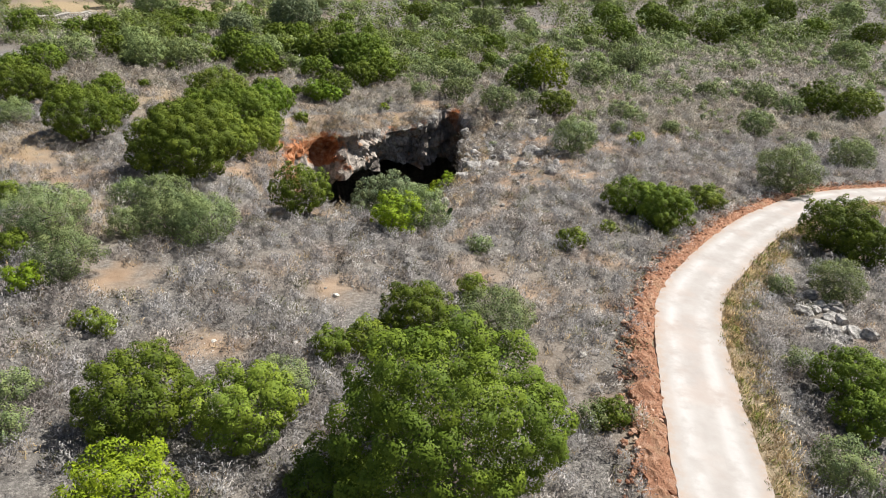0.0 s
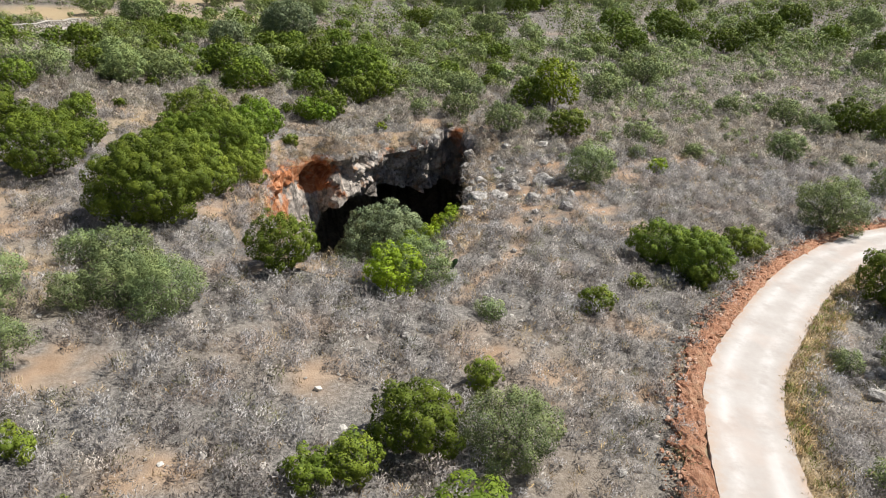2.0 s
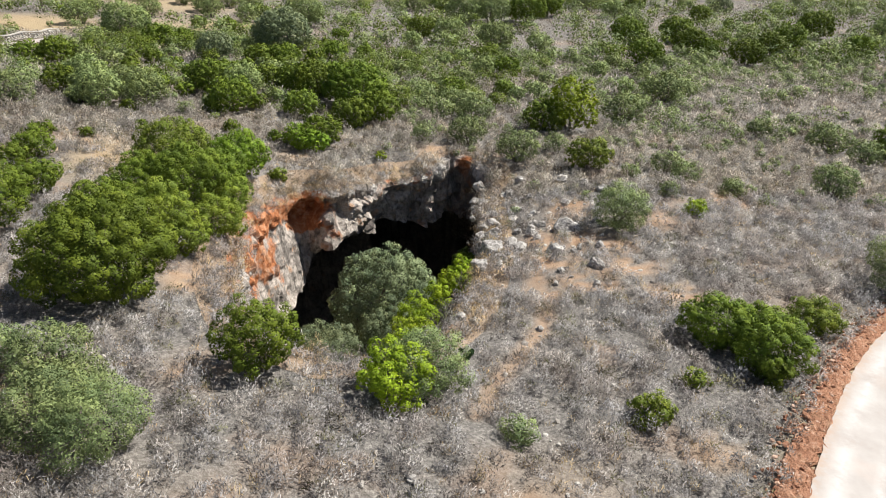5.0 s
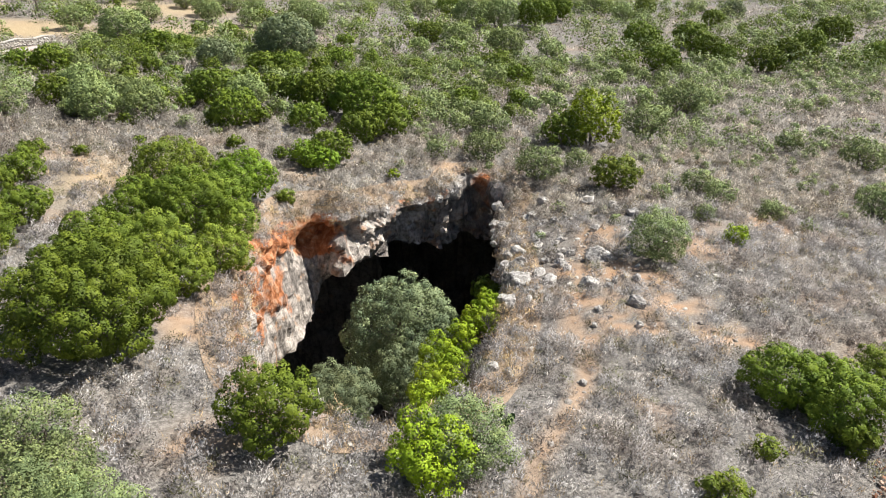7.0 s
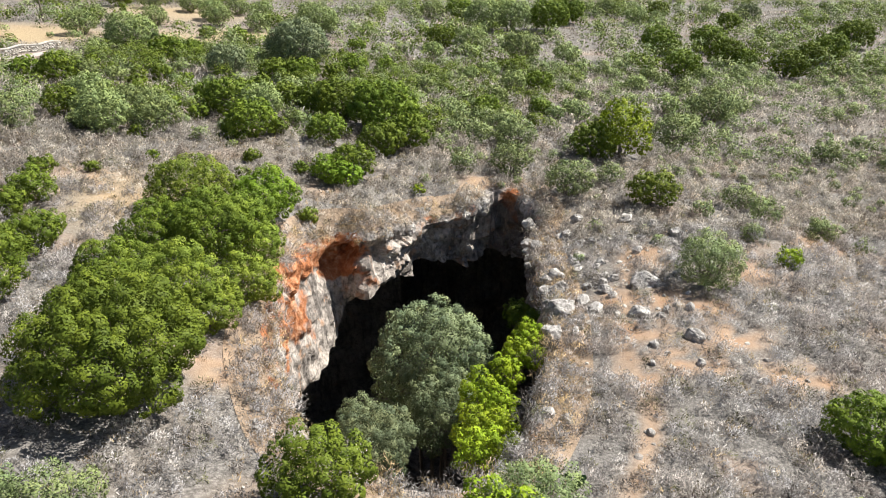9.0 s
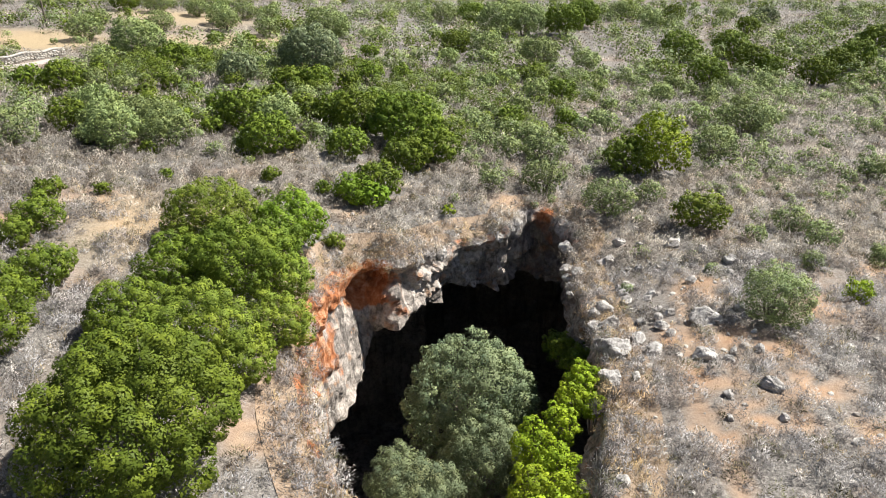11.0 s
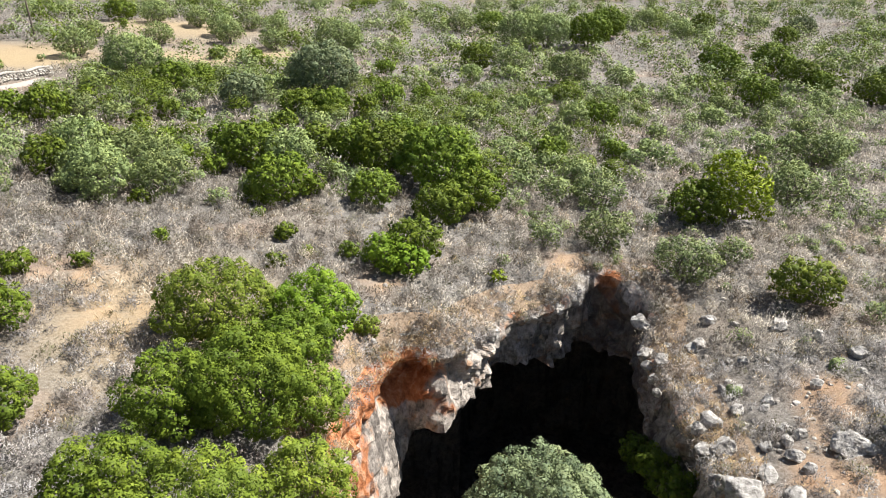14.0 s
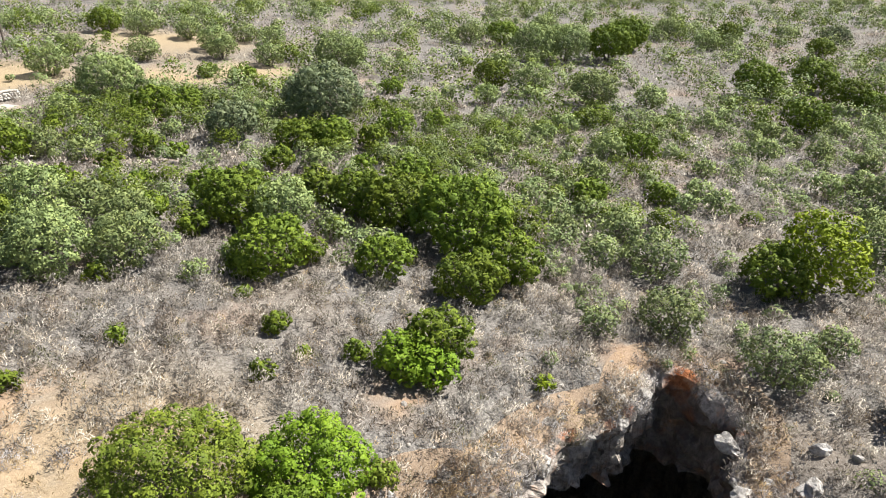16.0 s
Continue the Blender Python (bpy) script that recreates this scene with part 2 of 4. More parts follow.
def unit(v):
    return v / np.maximum(np.linalg.norm(v, axis=-1, keepdims=True), 1e-9)


def nearest(px, py, line):
    """Distance of each point from a line of points."""
    best = np.full(np.shape(px), 1e9)
    for q in line:
        best = np.minimum(best, (px - q[0]) ** 2 + (py - q[1]) ** 2)
    return np.sqrt(best)


def inside(px, py, poly):
    px, py = np.asarray(px, float), np.asarray(py, float)
    res = np.zeros(px.shape, bool)
    for (x0, y0), (x1, y1) in zip(poly, np.roll(poly, -1, axis=0)):
        if y0 == y1:
            continue
        cross = ((y0 > py) != (y1 > py)) & (px < (x1 - x0) * (py - y0) / (y1 - y0) + x0)
        res ^= cross
    return res


# ---- the lie of the land ----
ROAD = curve_points([(8.6, -40), (6.2, -18), (6.2, -4), (7.1, 7), (8.2, 14.2), (9.75, 21.6), (11.3, 26.9), (14.2, 31.6), (19.6, 38.3), (26.0, 43.6), (31.6, 45.6), (39, 46.6), (55, 45), (80, 40), (130, 30)], 0.6)
ROAD_HALF = 1.42
# Rim of the sinkhole: x, y, how far the lip lies below the open slope, how far the wall comes in lower down, the wall's foot, how far it is undercut.
RIM_SHAPE = (
    (-5.4, 36.7, 0.4, 1.6, -4.0, 0.0), (-2.6, 37.8, 0.7, 1.6, -4.5, 0.0), (-0.2, 42.8, 1.2, 1.8, -5.0, 0.0), (1.2, 49.0, 1.6, 1.0, -6.0, 0.2),
    (1.7, 54.0, 1.8, -0.3, -6.4, 0.5), (1.8, 58.5, 2.1, -0.5, -6.8, 0.8), (1.9, 62.5, 2.6, -0.5, -7.0, 0.9), (2.2, 65.4, 2.8, -0.4, -5.4, 1.0),
    (2.9, 67.6, 1.6, 0.2, -5.6, 1.0), (2.0, 69.8, 1.0, 0.5, -5.6, 1.0), (0.6, 70.7, 0.8, 0.5, -5.7, 1.0), (-0.7, 69.9, 1.0, -0.4, -5.9, 1.0),
    (-1.7, 67.9, 2.0, -1.5, -6.0, 1.0), (-3.4, 67.3, 2.2, -1.2, -5.5, 1.0), (-5.1, 66.3, 2.3, -0.7, -4.7, 1.0), (-6.4, 65.1, 2.2, -0.4, -4.8, 1.0),
    (-7.4, 63.7, 1.9, -0.1, -4.3, 1.0), (-8.3, 62.2, 1.8, 0.3, -4.0, 1.0), (-9.6, 61.3, 1.8, 0.5, -4.1, 1.0), (-10.7, 61.6, 2.0, 0.2, -5.2, 1.0),
    (-11.9, 61.0, 2.2, 0.7, -6.0, 1.0), (-12.6, 58.8, 2.0, 1.0, -6.4, 1.0), (-13.0, 56.0, 1.7, 0.8, -6.8, 1.0), (-13.1, 53.4, 1.6, 0.2, -7.0, 1.0),
    (-12.5, 49.8, 1.3, -0.4, -7.0, 1.0), (-11.7, 46.2, 1.0, -0.4, -6.5, 1.0), (-10.9, 43.4, 0.8, 0.5, -6.0, 0.8), (-8.7, 38.9, 0.5, 1.3, -4.5, 0.3),
    (-5.4, 36.7, 0.4, 1.6, -4.0, 0.0),
)
RIM_FULL = curve_points(RIM_SHAPE, 0.26)[:-1]
RIM = RIM_FULL[:, :2]
TRAIL = curve_points([(0.6, 33.2), (1.4, 35.4), (3.0, 38.6), (4.3, 42), (4.3, 46), (4.9, 49.5), (6.4, 54), (7.0, 58)], 0.5)
# Boulders: x, y, radius.
ROCKS = [(7.3, 54.2, 0.71), (2.4, 52.1, 0.73), (2.8, 56.9, 0.56), (5.9, 55.3, 0.35), (6.1, 50.7, 0.57), (5.4, 65.1, 0.39), (8.5, 63.4, 0.50), (10.0, 62.4, 0.38), (10.9, 60.5, 0.44), (5.7, 60.8, 0.28), (7.9, 58.2, 0.31), (1.9, 63.9, 0.45), (5.4, 55.7, 0.31), (4.1, 57.4, 0.35), (5.6, 57.7, 0.30), (4.2, 54.7, 0.30), (5.3, 53.2, 0.27), (9.6, 43.9, 0.22), (8.8, 50.9, 0.26), (3.8, 40.4, 0.19), (1.6, 49.5, 0.45), (0.1, 42.0, 0.32), (0.8, 41.6, 0.21), (19.0, 30.7, 0.27), (16.9, 27.3, 0.38), (16.7, 25.7, 0.45), (18.1, 29.0, 0.34), (17.7, 26.6, 0.34), (17.4, 28.9, 0.24), (16.8, 24.4, 0.26), (15.3, 113.6, 0.46), (-1.7, 29.1, 0.22)]
more = np.random.default_rng(5)
for _ in range(38):
    bx, by = more.normal(5.2, 3.2), more.normal(57.5, 6.0)
    if bx > 1.0 and not inside(np.array([bx]), np.array([by]), RIM)[0]:
        ROCKS.append((bx, by, 0.17 + 0.36 * more.random() ** 1.8))
for _ in range(14):
    ROCKS.append((17.5 + 0.6 * more.normal(), 26.9 + 1.5 * more.normal(), 0.2 + 0.2 * more.random()))
# Bare spots in the scrub: x, y, radius.
PATCHES = ((-27, 63.5, 2.2), (-21.5, 62.5, 1.8), (6.0, 52.5, 1.5), (7.0, 46.0, 1.4), (9.5, 51.0, 1.3), (3.2, 70.5, 1.4), (-1.5, 71.5, 1.2), (-12.8, 42.8, 1.3), (4.0, 27.0, 1.3), (1.8, 28.2, 1.2), (7.2, 27.0, 1.0), (-8.5, 20.5, 1.3), (-13.6, 25.2, 1.5), (-4.6, 26.0, 1.1), (8.8, 31.6, 0.9), (-22, 38, 2.4), (-26, 41, 2.6), (-24, 60, 2.0), (-12.5, 66.5, 1.2), (-18, 33, 1.2), (14, 55, 1.5), (20, 60, 1.6), (-9.8, 34.5, 1.2), (-30, 58, 2.0), (5.5, 48.8, 1.5), (8.2, 52.1, 1.4), (9.9, 48.0, 1.4), (8.3, 57.6, 1.2), (11.5, 44.5, 1.3), (4.6, 45.0, 1.1))
FAR_TRACK = curve_points([(-70, 84), (-62, 93), (-55.6, 100.2), (-53.2, 104.2), (-52.2, 108.6)], 1.0)
# Open straw-coloured fields: x, y and half widths.
FIELDS = ((-63, 121, 11, 10), (-44, 128, 7, 6), (-36, 134, 6, 5), (-52, 148, 16, 7), (-9, 158, 6, 4))


def slope(x, y):
    """Height of the open slope in the large."""
    x, y = np.asarray(x, float), np.asarray(y, float)
    u = 75 * np.tanh(x / 75)
    v = np.where(y < 50, 95 * np.tanh((y - 50) / 95), 170 * np.tanh((y - 50) / 170))
    return 2.46 - 0.0784 * u - 0.0985 * v + 0.00035 * u * v + 0.000266 * v * v + 0.00062 * u * u


def funnel_grid(x0, x1, y0, y1, step):
    """How far the ground dips towards the sinkhole, on a grid."""
    gx, gy = np.arange(x0, x1 + step, step), np.arange(y0, y1 + step, step)
    X, Y = np.meshgrid(gx, gy)
    total, weight, best = np.zeros(X.shape), np.zeros(X.shape), np.full(X.shape, 1e9)
    for q in RIM_FULL[::2]:
        d2 = (X - q[0]) ** 2 + (Y - q[1]) ** 2
        w = 1.0 / (d2 + 0.2) ** 2
        total, weight, best = total + w * q[2], weight + w, np.minimum(best, d2)
    d = np.sqrt(best)
    d[inside(X, Y, RIM)] = 0
    wide = np.where(X > 0, 4.6, np.where((X < -8) & (Y < 64), 1.9, 2.7))
    wide = 2.4 + (wide - 2.4) * np.clip(d, 0, 1)
    return gx, gy, total / weight * np.exp(-(d / wide) ** 1.3)


FUNNEL_X, FUNNEL_Y, FUNNEL = funnel_grid(-28, 24, 20, 86, 0.4)


def land(x, y):
    """Height of the land with the hollow round the sinkhole."""
    x, y = np.asarray(x, float), np.asarray(y, float)
    a = np.clip((x - FUNNEL_X[0]) / 0.4, 0, len(FUNNEL_X) - 1.001)
    b = np.clip((y - FUNNEL_Y[0]) / 0.4, 0, len(FUNNEL_Y) - 1.001)
    i, j = a.astype(int), b.astype(int)
    p, q = a - i, b - j
    dip = (FUNNEL[j, i] * (1 - p) + FUNNEL[j, i + 1] * p) * (1 - q) + (FUNNEL[j + 1, i] * (1 - p) + FUNNEL[j + 1, i + 1] * p) * q
    return slope(x, y) - dip


def relief(x, y):
    return 0.20 * fbm(x * 0.28, y * 0.28, 3.0, 4) + 0.45 * fbm(x * 0.045, y * 0.045, 9.0, 2)


def height(x, y):
    """Height of the ground's surface at one place."""
    d = float(np.sqrt(((ROAD - (x, y)) ** 2).sum(1).min())) if x > 0 and y < 60 else 99
    k = min(1.0, max(0.0, (d - 1.6) / 2.5))
    return float(land(x, y)) + k * relief(x, y)


def heights(xs, ys):
    return np.array([height(a, b) for a, b in zip(xs, ys)])


# ---- structure: ground, road, cave ----
def spread(lo, hi, step, far_lo, far_hi):
    """Grid lines: even between lo and hi, ever wider apart outside."""
    mid = list(np.arange(lo, hi + step / 2, step))
    a, s = mid[-1], step
    while a < far_hi:
        s *= 1.22
        a += s
        mid.append(a)
    a, s = mid[0], step
    while a > far_lo:
        s *= 1.22
        a -= s
        mid.insert(0, a)
    return np.array(mid)


def outward(loop):
    way = unit(np.roll(loop, -1, axis=0) - np.roll(loop, 1, axis=0))
    out = np.stack([way[:, 1], -way[:, 0]], 1)
    for _ in range(8):
        out = unit(np.roll(out, 1, axis=0) + out + np.roll(out, -1, axis=0))
    return out


def grown(loop, by):
    return loop + outward(loop) * by


def build_ground():
    gx, gy = spread(-42, 40, 0.5, -1500, 1500), spread(8, 100, 0.5, -900, 3000)
    X, Y = np.meshgrid(gx, gy)
    x, y = X.ravel(), Y.ravel()
    z = heights(x, y)
    n, m = len(gx), len(gy)
    i, j = np.meshgrid(np.arange(n - 1), np.arange(m - 1))
    a = (j * n + i).ravel()
    cx, cy = (X[:-1, :-1] + X[1:, 1:]).ravel() / 2, (Y[:-1, :-1] + Y[1:, 1:]).ravel() / 2
    cut = inside(cx, cy, grown(RIM, 1.15))
    a = a[~cut]
    ob = solid("ground", np.stack([x, y, z], 1), np.stack([a, a + 1, a + n + 1, a + n], 1), SOIL, smooth=True)
    bare = np.array([0.45 * fbm(p * 0.13, q * 0.13, 5.0, 4) for p, q in zip(x, y)])
    worn = np.clip(1.1 - nearest(x, y, TRAIL) / 0.5, 0, 0.8)
    bare = np.maximum(bare, worn)
    straw = np.zeros(len(x))
    for px, py, rx, ry in (*FIELDS, (62, 80, 6, 3), (-22, 60, 6, 7), (-19, 31, 5, 4), (-33, 42, 8, 7)):
        straw = np.maximum(straw, np.exp(-(((x - px) / rx) ** 2 + ((y - py) / ry) ** 2) ** 2) * (0.85 if py > 90 else 0.5))
    right_side = np.exp(-(np.maximum(0, nearest(x, y, ROAD) - 2.0) / 0.6) ** 2)
    straw = np.maximum(straw, 0.6 * right_side)
    red = np.maximum(0, 1.1 - nearest(x, y, FAR_TRACK) / 3.0) * 0.3
    spot = np.zeros(len(x))
    for px, py, rr in PATCHES:
        spot = np.maximum(spot, np.exp(-((x - px) ** 2 + (y - py) ** 2) / rr ** 2))
    spot = np.clip(spot * (0.75 + 1.6 * np.array([fbm(p * 0.9, q * 0.9, 2.0, 3) for p, q in zip(x, y)])), 0, 1)
    bare = np.maximum(bare, spot * 1.3)
    red = np.maximum(red, 0.4 * worn)
    red = np.maximum(red, spot * np.where((x > 2) & (y > 43), 0.65, 0.3))
    attribute(ob, "bare", np.clip(bare, 0, 1))
    attribute(ob, "straw", np.clip(straw, 0, 1))
    attribute(ob, "red", np.clip(red, 0, 1))
    tagged(ob, "dry stony hillside soil with straw and rusty patches", "ground", kind="structure")
    return ob


def ribbon(name, line, lo, hi, cells, top, material, jag=0.0, seed=0, skirt=0.25):
    """A strip along a line from lo to hi metres to its left, top(s, i) above the land."""
    way = unit(np.gradient(line, axis=0))
    side = np.stack([-way[:, 1], way[:, 0]], 1)
    V, S, E = [], [], []
    for i, (p, q) in enumerate(zip(line, side)):
        j0, j1 = jag * fbm(i * 0.55, seed, 0.5, 4), jag * fbm(i * 0.55, seed, 7.5, 4)
        for c in range(cells + 3):
            s = (c - 1) / cells
            s = min(1, max(0, s))
            o = lo + j0 + (hi + j1 - lo - j0) * s
            xy = p + q * o
            z = float(land(*xy)) + top(s, i)
            if c in (0, cells + 2):
                z -= skirt + 0.1
                xy = xy + q * (0.05 if c else -0.05)
            V.append((*xy, z))
            S.append(o)
            E.append(abs(s - 0.5) * 2)
    w = cells + 3
    i, j = np.meshgrid(np.arange(w - 1), np.arange(len(line) - 1))
    a = (j * w + i).ravel()
    ob = solid(name, V, np.stack([a, a + w, a + w + 1, a + 1], 1), material, smooth=False)
    return ob, np.array(S), np.array(E)


def build_road():
    fine = curve_points(ROAD[::3], 0.25)
    fine = fine[(fine[:, 1] > -30) & (fine[:, 0] < 90)]
    ob, s, e = ribbon("road", fine, -ROAD_HALF, ROAD_HALF, 12, lambda q, i: 0.13 + 0.015 * fbm(i * 0.2, q * 4, 1), CONCRETE, 0.06, 3)
    attribute(ob, "wheel", np.exp(-((np.abs(s - 0.05) - 0.66) / 0.26) ** 2))
    attribute(ob, "edge", np.clip((e - 0.72) / 0.28, 0, 1))
    tagged(ob, "pale worn concrete farm road with lighter wheel tracks", "road", kind="structure")
    ob, s, e = ribbon("verge", fine, ROAD_HALF - 0.05, ROAD_HALF + 0.9, 9, lambda q, i: 0.08 + 0.16 * math.sin(math.pi * min(1, q * 1.1)) * (0.6 + 0.5 * fbm(i * 0.3, q * 3, 4)) + 0.09 * fbm(i * 0.9, q * 7, 2), EARTH, 0.34, 11)
    tagged(ob, "crumbling bank of red earth beside the concrete road", "verge", kind="structure")
    far = FAR_TRACK
    ob, s, e = ribbon("far_track", far, -0.9, 0.9, 4, lambda q, i: 0.26, CONCRETE, 0.1, 5, 0.5)
    attribute(ob, "wheel", np.zeros(len(s)))
    attribute(ob, "edge", np.clip((e - 0.7) / 0.3, 0, 1))
    tagged(ob, "distant pale dirt track between olive trees", "track", kind="structure")


def ease(a, b, t):
    t = min(1, max(0, (t - a) / (b - a)))
    return t * t * (3 - 2 * t)


def build_cave():
    """The sinkhole: rim, cliffs, overhang and the chamber under it."""
    loop = RIM
    n = len(loop)
    out = outward(loop)
    mid = np.array((-5.5, 60.5))
    rows, split = 96, 58
    V, rust, brown_shade = [], [], []
    for r in range(rows):
        for i in range(n):
            x, y, drop, inward, foot, over = RIM_FULL[i]
            top = height(x, y)
            rocky = max(over, ease(46, 52, y) * ease(-6, 0, x))
            notch = math.exp(-((x + 11.3) ** 2 + (y - 61.4) ** 2) / 2.6)
            uneven = 0.55 * noise.fractal((x * 0.7, y * 0.7, 31.0), 1.0, 2.0, 4)
            if r < 8:
                t = r / 8
                o = 2.1 * (1 - t) + 0.5 * t * uneven * rocky
                px, py = x + out[i, 0] * o, y + out[i, 1] * o
                z = height(px, py) + 0.03 - (0.12 + 0.5 * rocky * abs(uneven)) * t ** 2.5
                amp = 0.15 * t * rocky
            elif r < split:
                t = (r - 7) / (split - 8)
                o = -inward * (t ** 1.2 if inward > 0 else t ** 0.8) + 0.5 * uneven * rocky * (1 - t) + 1.15 * notch * math.exp(-((t - 0.26) / 0.13) ** 2)
                start = top - 0.09 - 0.5 * rocky * abs(uneven)
                end = foot - 0.5 * rocky * noise.fractal((x * 0.35, y * 0.35, 5.0), 1.0, 2.0, 2)
                z = start + (end - start) * t
                px, py = x + out[i, 0] * o, y + out[i, 1] * o
                amp = 0.15 + 0.85 * min(1, t * 6) * (0.3 + 0.7 * rocky)
            else:
                t = (r - split + 1) / (rows - split)
                o0 = -inward
                low = foot - 0.5 * rocky * noise.fractal((x * 0.35, y * 0.35, 5.0), 1.0, 2.0, 2)
                z0 = low - 0.6 - (1 - over) * 1.5
                floor_z = -24.0 * over + (z0 - 1.0) * (1 - over)
                if t < 0.35:
                    s = t / 0.35
                    o, z = o0 + 13.0 * over * s, low + 0.9 * over * math.sin(math.pi * s) + (z0 - low) * s
                elif t < 0.65:
                    s = (t - 0.35) / 0.3
                    o, z = o0 + 13.0 * over + 0.6 * math.sin(math.pi * s), z0 + (floor_z - z0) * s
                else:
                    s = (t - 0.65) / 0.35
                    o, z = o0 + 13.0 * over, floor_z + (-24.0 - floor_z) * s
                px, py = x + out[i, 0] * o, y + out[i, 1] * o
                if t >= 0.65:
                    px, py = px + (mid[0] - px) * s, py + (mid[1] - py) * s
                amp = 0.8
            if amp > 0.01:
                big = noise.fractal((px * 0.40, py * 0.40, z * 0.36), 1.0, 2.0, 2)
                rib = abs(noise.noise((px * 0.8, py * 0.8, z * 0.55)))
                q = (px * 0.75 + 0.5 * big, py * 0.75, z * 0.7 + big)
                dist, _ = noise.voronoi(q)
                crag = dist[1] - dist[0]
                small = noise.fractal((px * 2.4, py * 2.4, z * 1.6), 1.0, 2.0, 4)
                calm = 1 - 0.6 * ease(-11.0, -12.2, x) * ease(0.15, 0.45, t if r < split else 1)
                push = amp * calm * (0.8 * big + 0.55 * (rib - 0.25) - 0.8 * (min(crag, 0.55) - 0.27) + 0.20 * small)
                px, py = px + out[i, 0] * push, py + out[i, 1] * push
                z += amp * (0.14 * small + 0.20 * big)
            V.append((px, py, z))
            below = top - z
            ru = 1.15 * notch * ease(3.6, 2.2, below)
            ru = max(ru, 0.8 * math.exp(-((x + 11.0) ** 2 / 0.9 + (y - 61.5) ** 2 / 3.0)) * ease(3.0, 1.5, below))
            ru = max(ru, 0.8 * ease(-11.6, -12.3, x) * ease(2.4, 0.9, below) * ease(50, 54, y))
            ru = max(ru, 0.56 * ease(-11.9, -12.4, x) * ease(58.5, 56.5, y) * ease(47, 50, y) * ease(6.5, 4.5, below))
            ru = max(ru, 0.55 * math.exp(-((x - 1.5) ** 2 + (y - 69.6) ** 2) / 6.0) * ease(4.2, 1.2, below))
            ru = max(ru, 0.42 * math.exp(-((x + 9.4) ** 2 / 2.0 + (y - 61.6) ** 2 / 4.0)) * ease(4.6, 2.6, below))
            ru = max(ru, (0.5 if x < -9 else 0.3) * rocky * ease(1.1, 0.3, below))
            rust.append(ru)
            # Brown tone plus painted shade below the lip: back corner and right wall.
            brown_shade.append(max(0.68 * ease(-1.6, 0.6, x) * ease(61, 65, y), 0.5 * ease(0, 1.2, x) * ease(50, 55, y)) * ease(0.2, 1.2, below))
    V, rust = np.array(V), np.array(rust)

    def faces(r0, r1):
        i, r = np.meshgrid(np.arange(n), np.arange(r0, r1))
        a, b = (r * n + i).ravel(), (r * n + (i + 1) % n).ravel()
        return np.stack([a, a + n, b + n, b], 1)

    lip = solid("sinkhole_edge", V[:7 * n], faces(0, 6), SOIL, smooth=True)
    for key, value in (("bare", 0.5), ("straw", 0.15), ("red", 0.25)):
        attribute(lip, key, np.full(7 * n, value))
    tagged(lip, "dry soil edge sloping over the sinkhole's rim", "ground", kind="structure")
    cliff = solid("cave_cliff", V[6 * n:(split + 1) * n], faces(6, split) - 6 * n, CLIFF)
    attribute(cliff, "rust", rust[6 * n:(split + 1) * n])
    attribute(cliff, "brown_shade", brown_shade[6 * n:(split + 1) * n])
    tagged(cliff, "weathered grey limestone cliff with rusty red band round a sinkhole", "cliff", kind="structure")
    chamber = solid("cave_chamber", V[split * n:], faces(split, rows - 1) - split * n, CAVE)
    tagged(chamber, "rock chamber under the overhanging cliff, darkened in colour for shade", "cave", kind="structure")


build_ground()
build_road()
build_cave()


# ---- trees and bushes ----
def tubes(paths, sides=5):
    """Tapered tubes: each path is a list of (point, radius)."""
    V, F = [], []
    for path in paths:
        pts = np.array([p for p, _ in path], float)
        way = unit(np.gradient(pts, axis=0))
        ref = np.array([0.31, 0.77, 0.2])
        s1 = unit(np.cross(way, ref))
        s2 = np.cross(way, s1)
        base = len(V)
        for k, (p, rad) in enumerate(path):
            for a in range(sides):
                g = 2 * math.pi * a / sides
                V.append(pts[k] + rad * (math.cos(g) * s1[k] + math.sin(g) * s2[k]))
        for k in range(len(path) - 1):
            for a in range(sides):
                b = (a + 1) % sides
                F.append((base + k * sides + a, base + k * sides + b, base + (k + 1) * sides + b, base + (k + 1) * sides + a))
    return V, F


def leaf_cloud(puffs, radii, each, size, rough=0.5, out=None, loose=0.0):
    """Pointed leaves over the shells of a set of puffs; each leaf is an island of its own. Gives corners, faces and soft normals."""
    c = np.repeat(puffs, each, axis=0)
    rr = np.repeat(radii, each)
    n = len(c)
    d = rng.normal(size=(n, 3))
    way = d * 0.0
    if out is not None:
        way = np.repeat(out, each, axis=0)
        d = d + 0.9 * way
    d = unit(d)
    depth = 0.70 - 0.3 * loose + (0.34 + loose) * rng.random(n) ** 0.6
    p = c + d * (rr * depth)[:, None]
    nrm = unit(d + rough * rng.normal(size=(n, 3)) + np.array([0, 0, 0.5]))
    t = unit(np.cross(nrm, rng.normal(size=(n, 3))))
    b = np.cross(nrm, t)
    s = size * (0.6 + 0.8 * rng.random(n))[:, None]
    V = np.stack([p - t * s - b * s * 0.5, p + t * s, p - t * s * 0.4 + b * s * 0.75], 1).reshape(-1, 3)
    soft = unit(1.0 * d + 0.25 * way + 0.22 * nrm)
    own = np.repeat(rng.random(len(puffs)), each)
    return V, np.arange(n * 3).reshape(-1, 3), np.repeat(soft, 3, axis=0), np.repeat(own, 3)


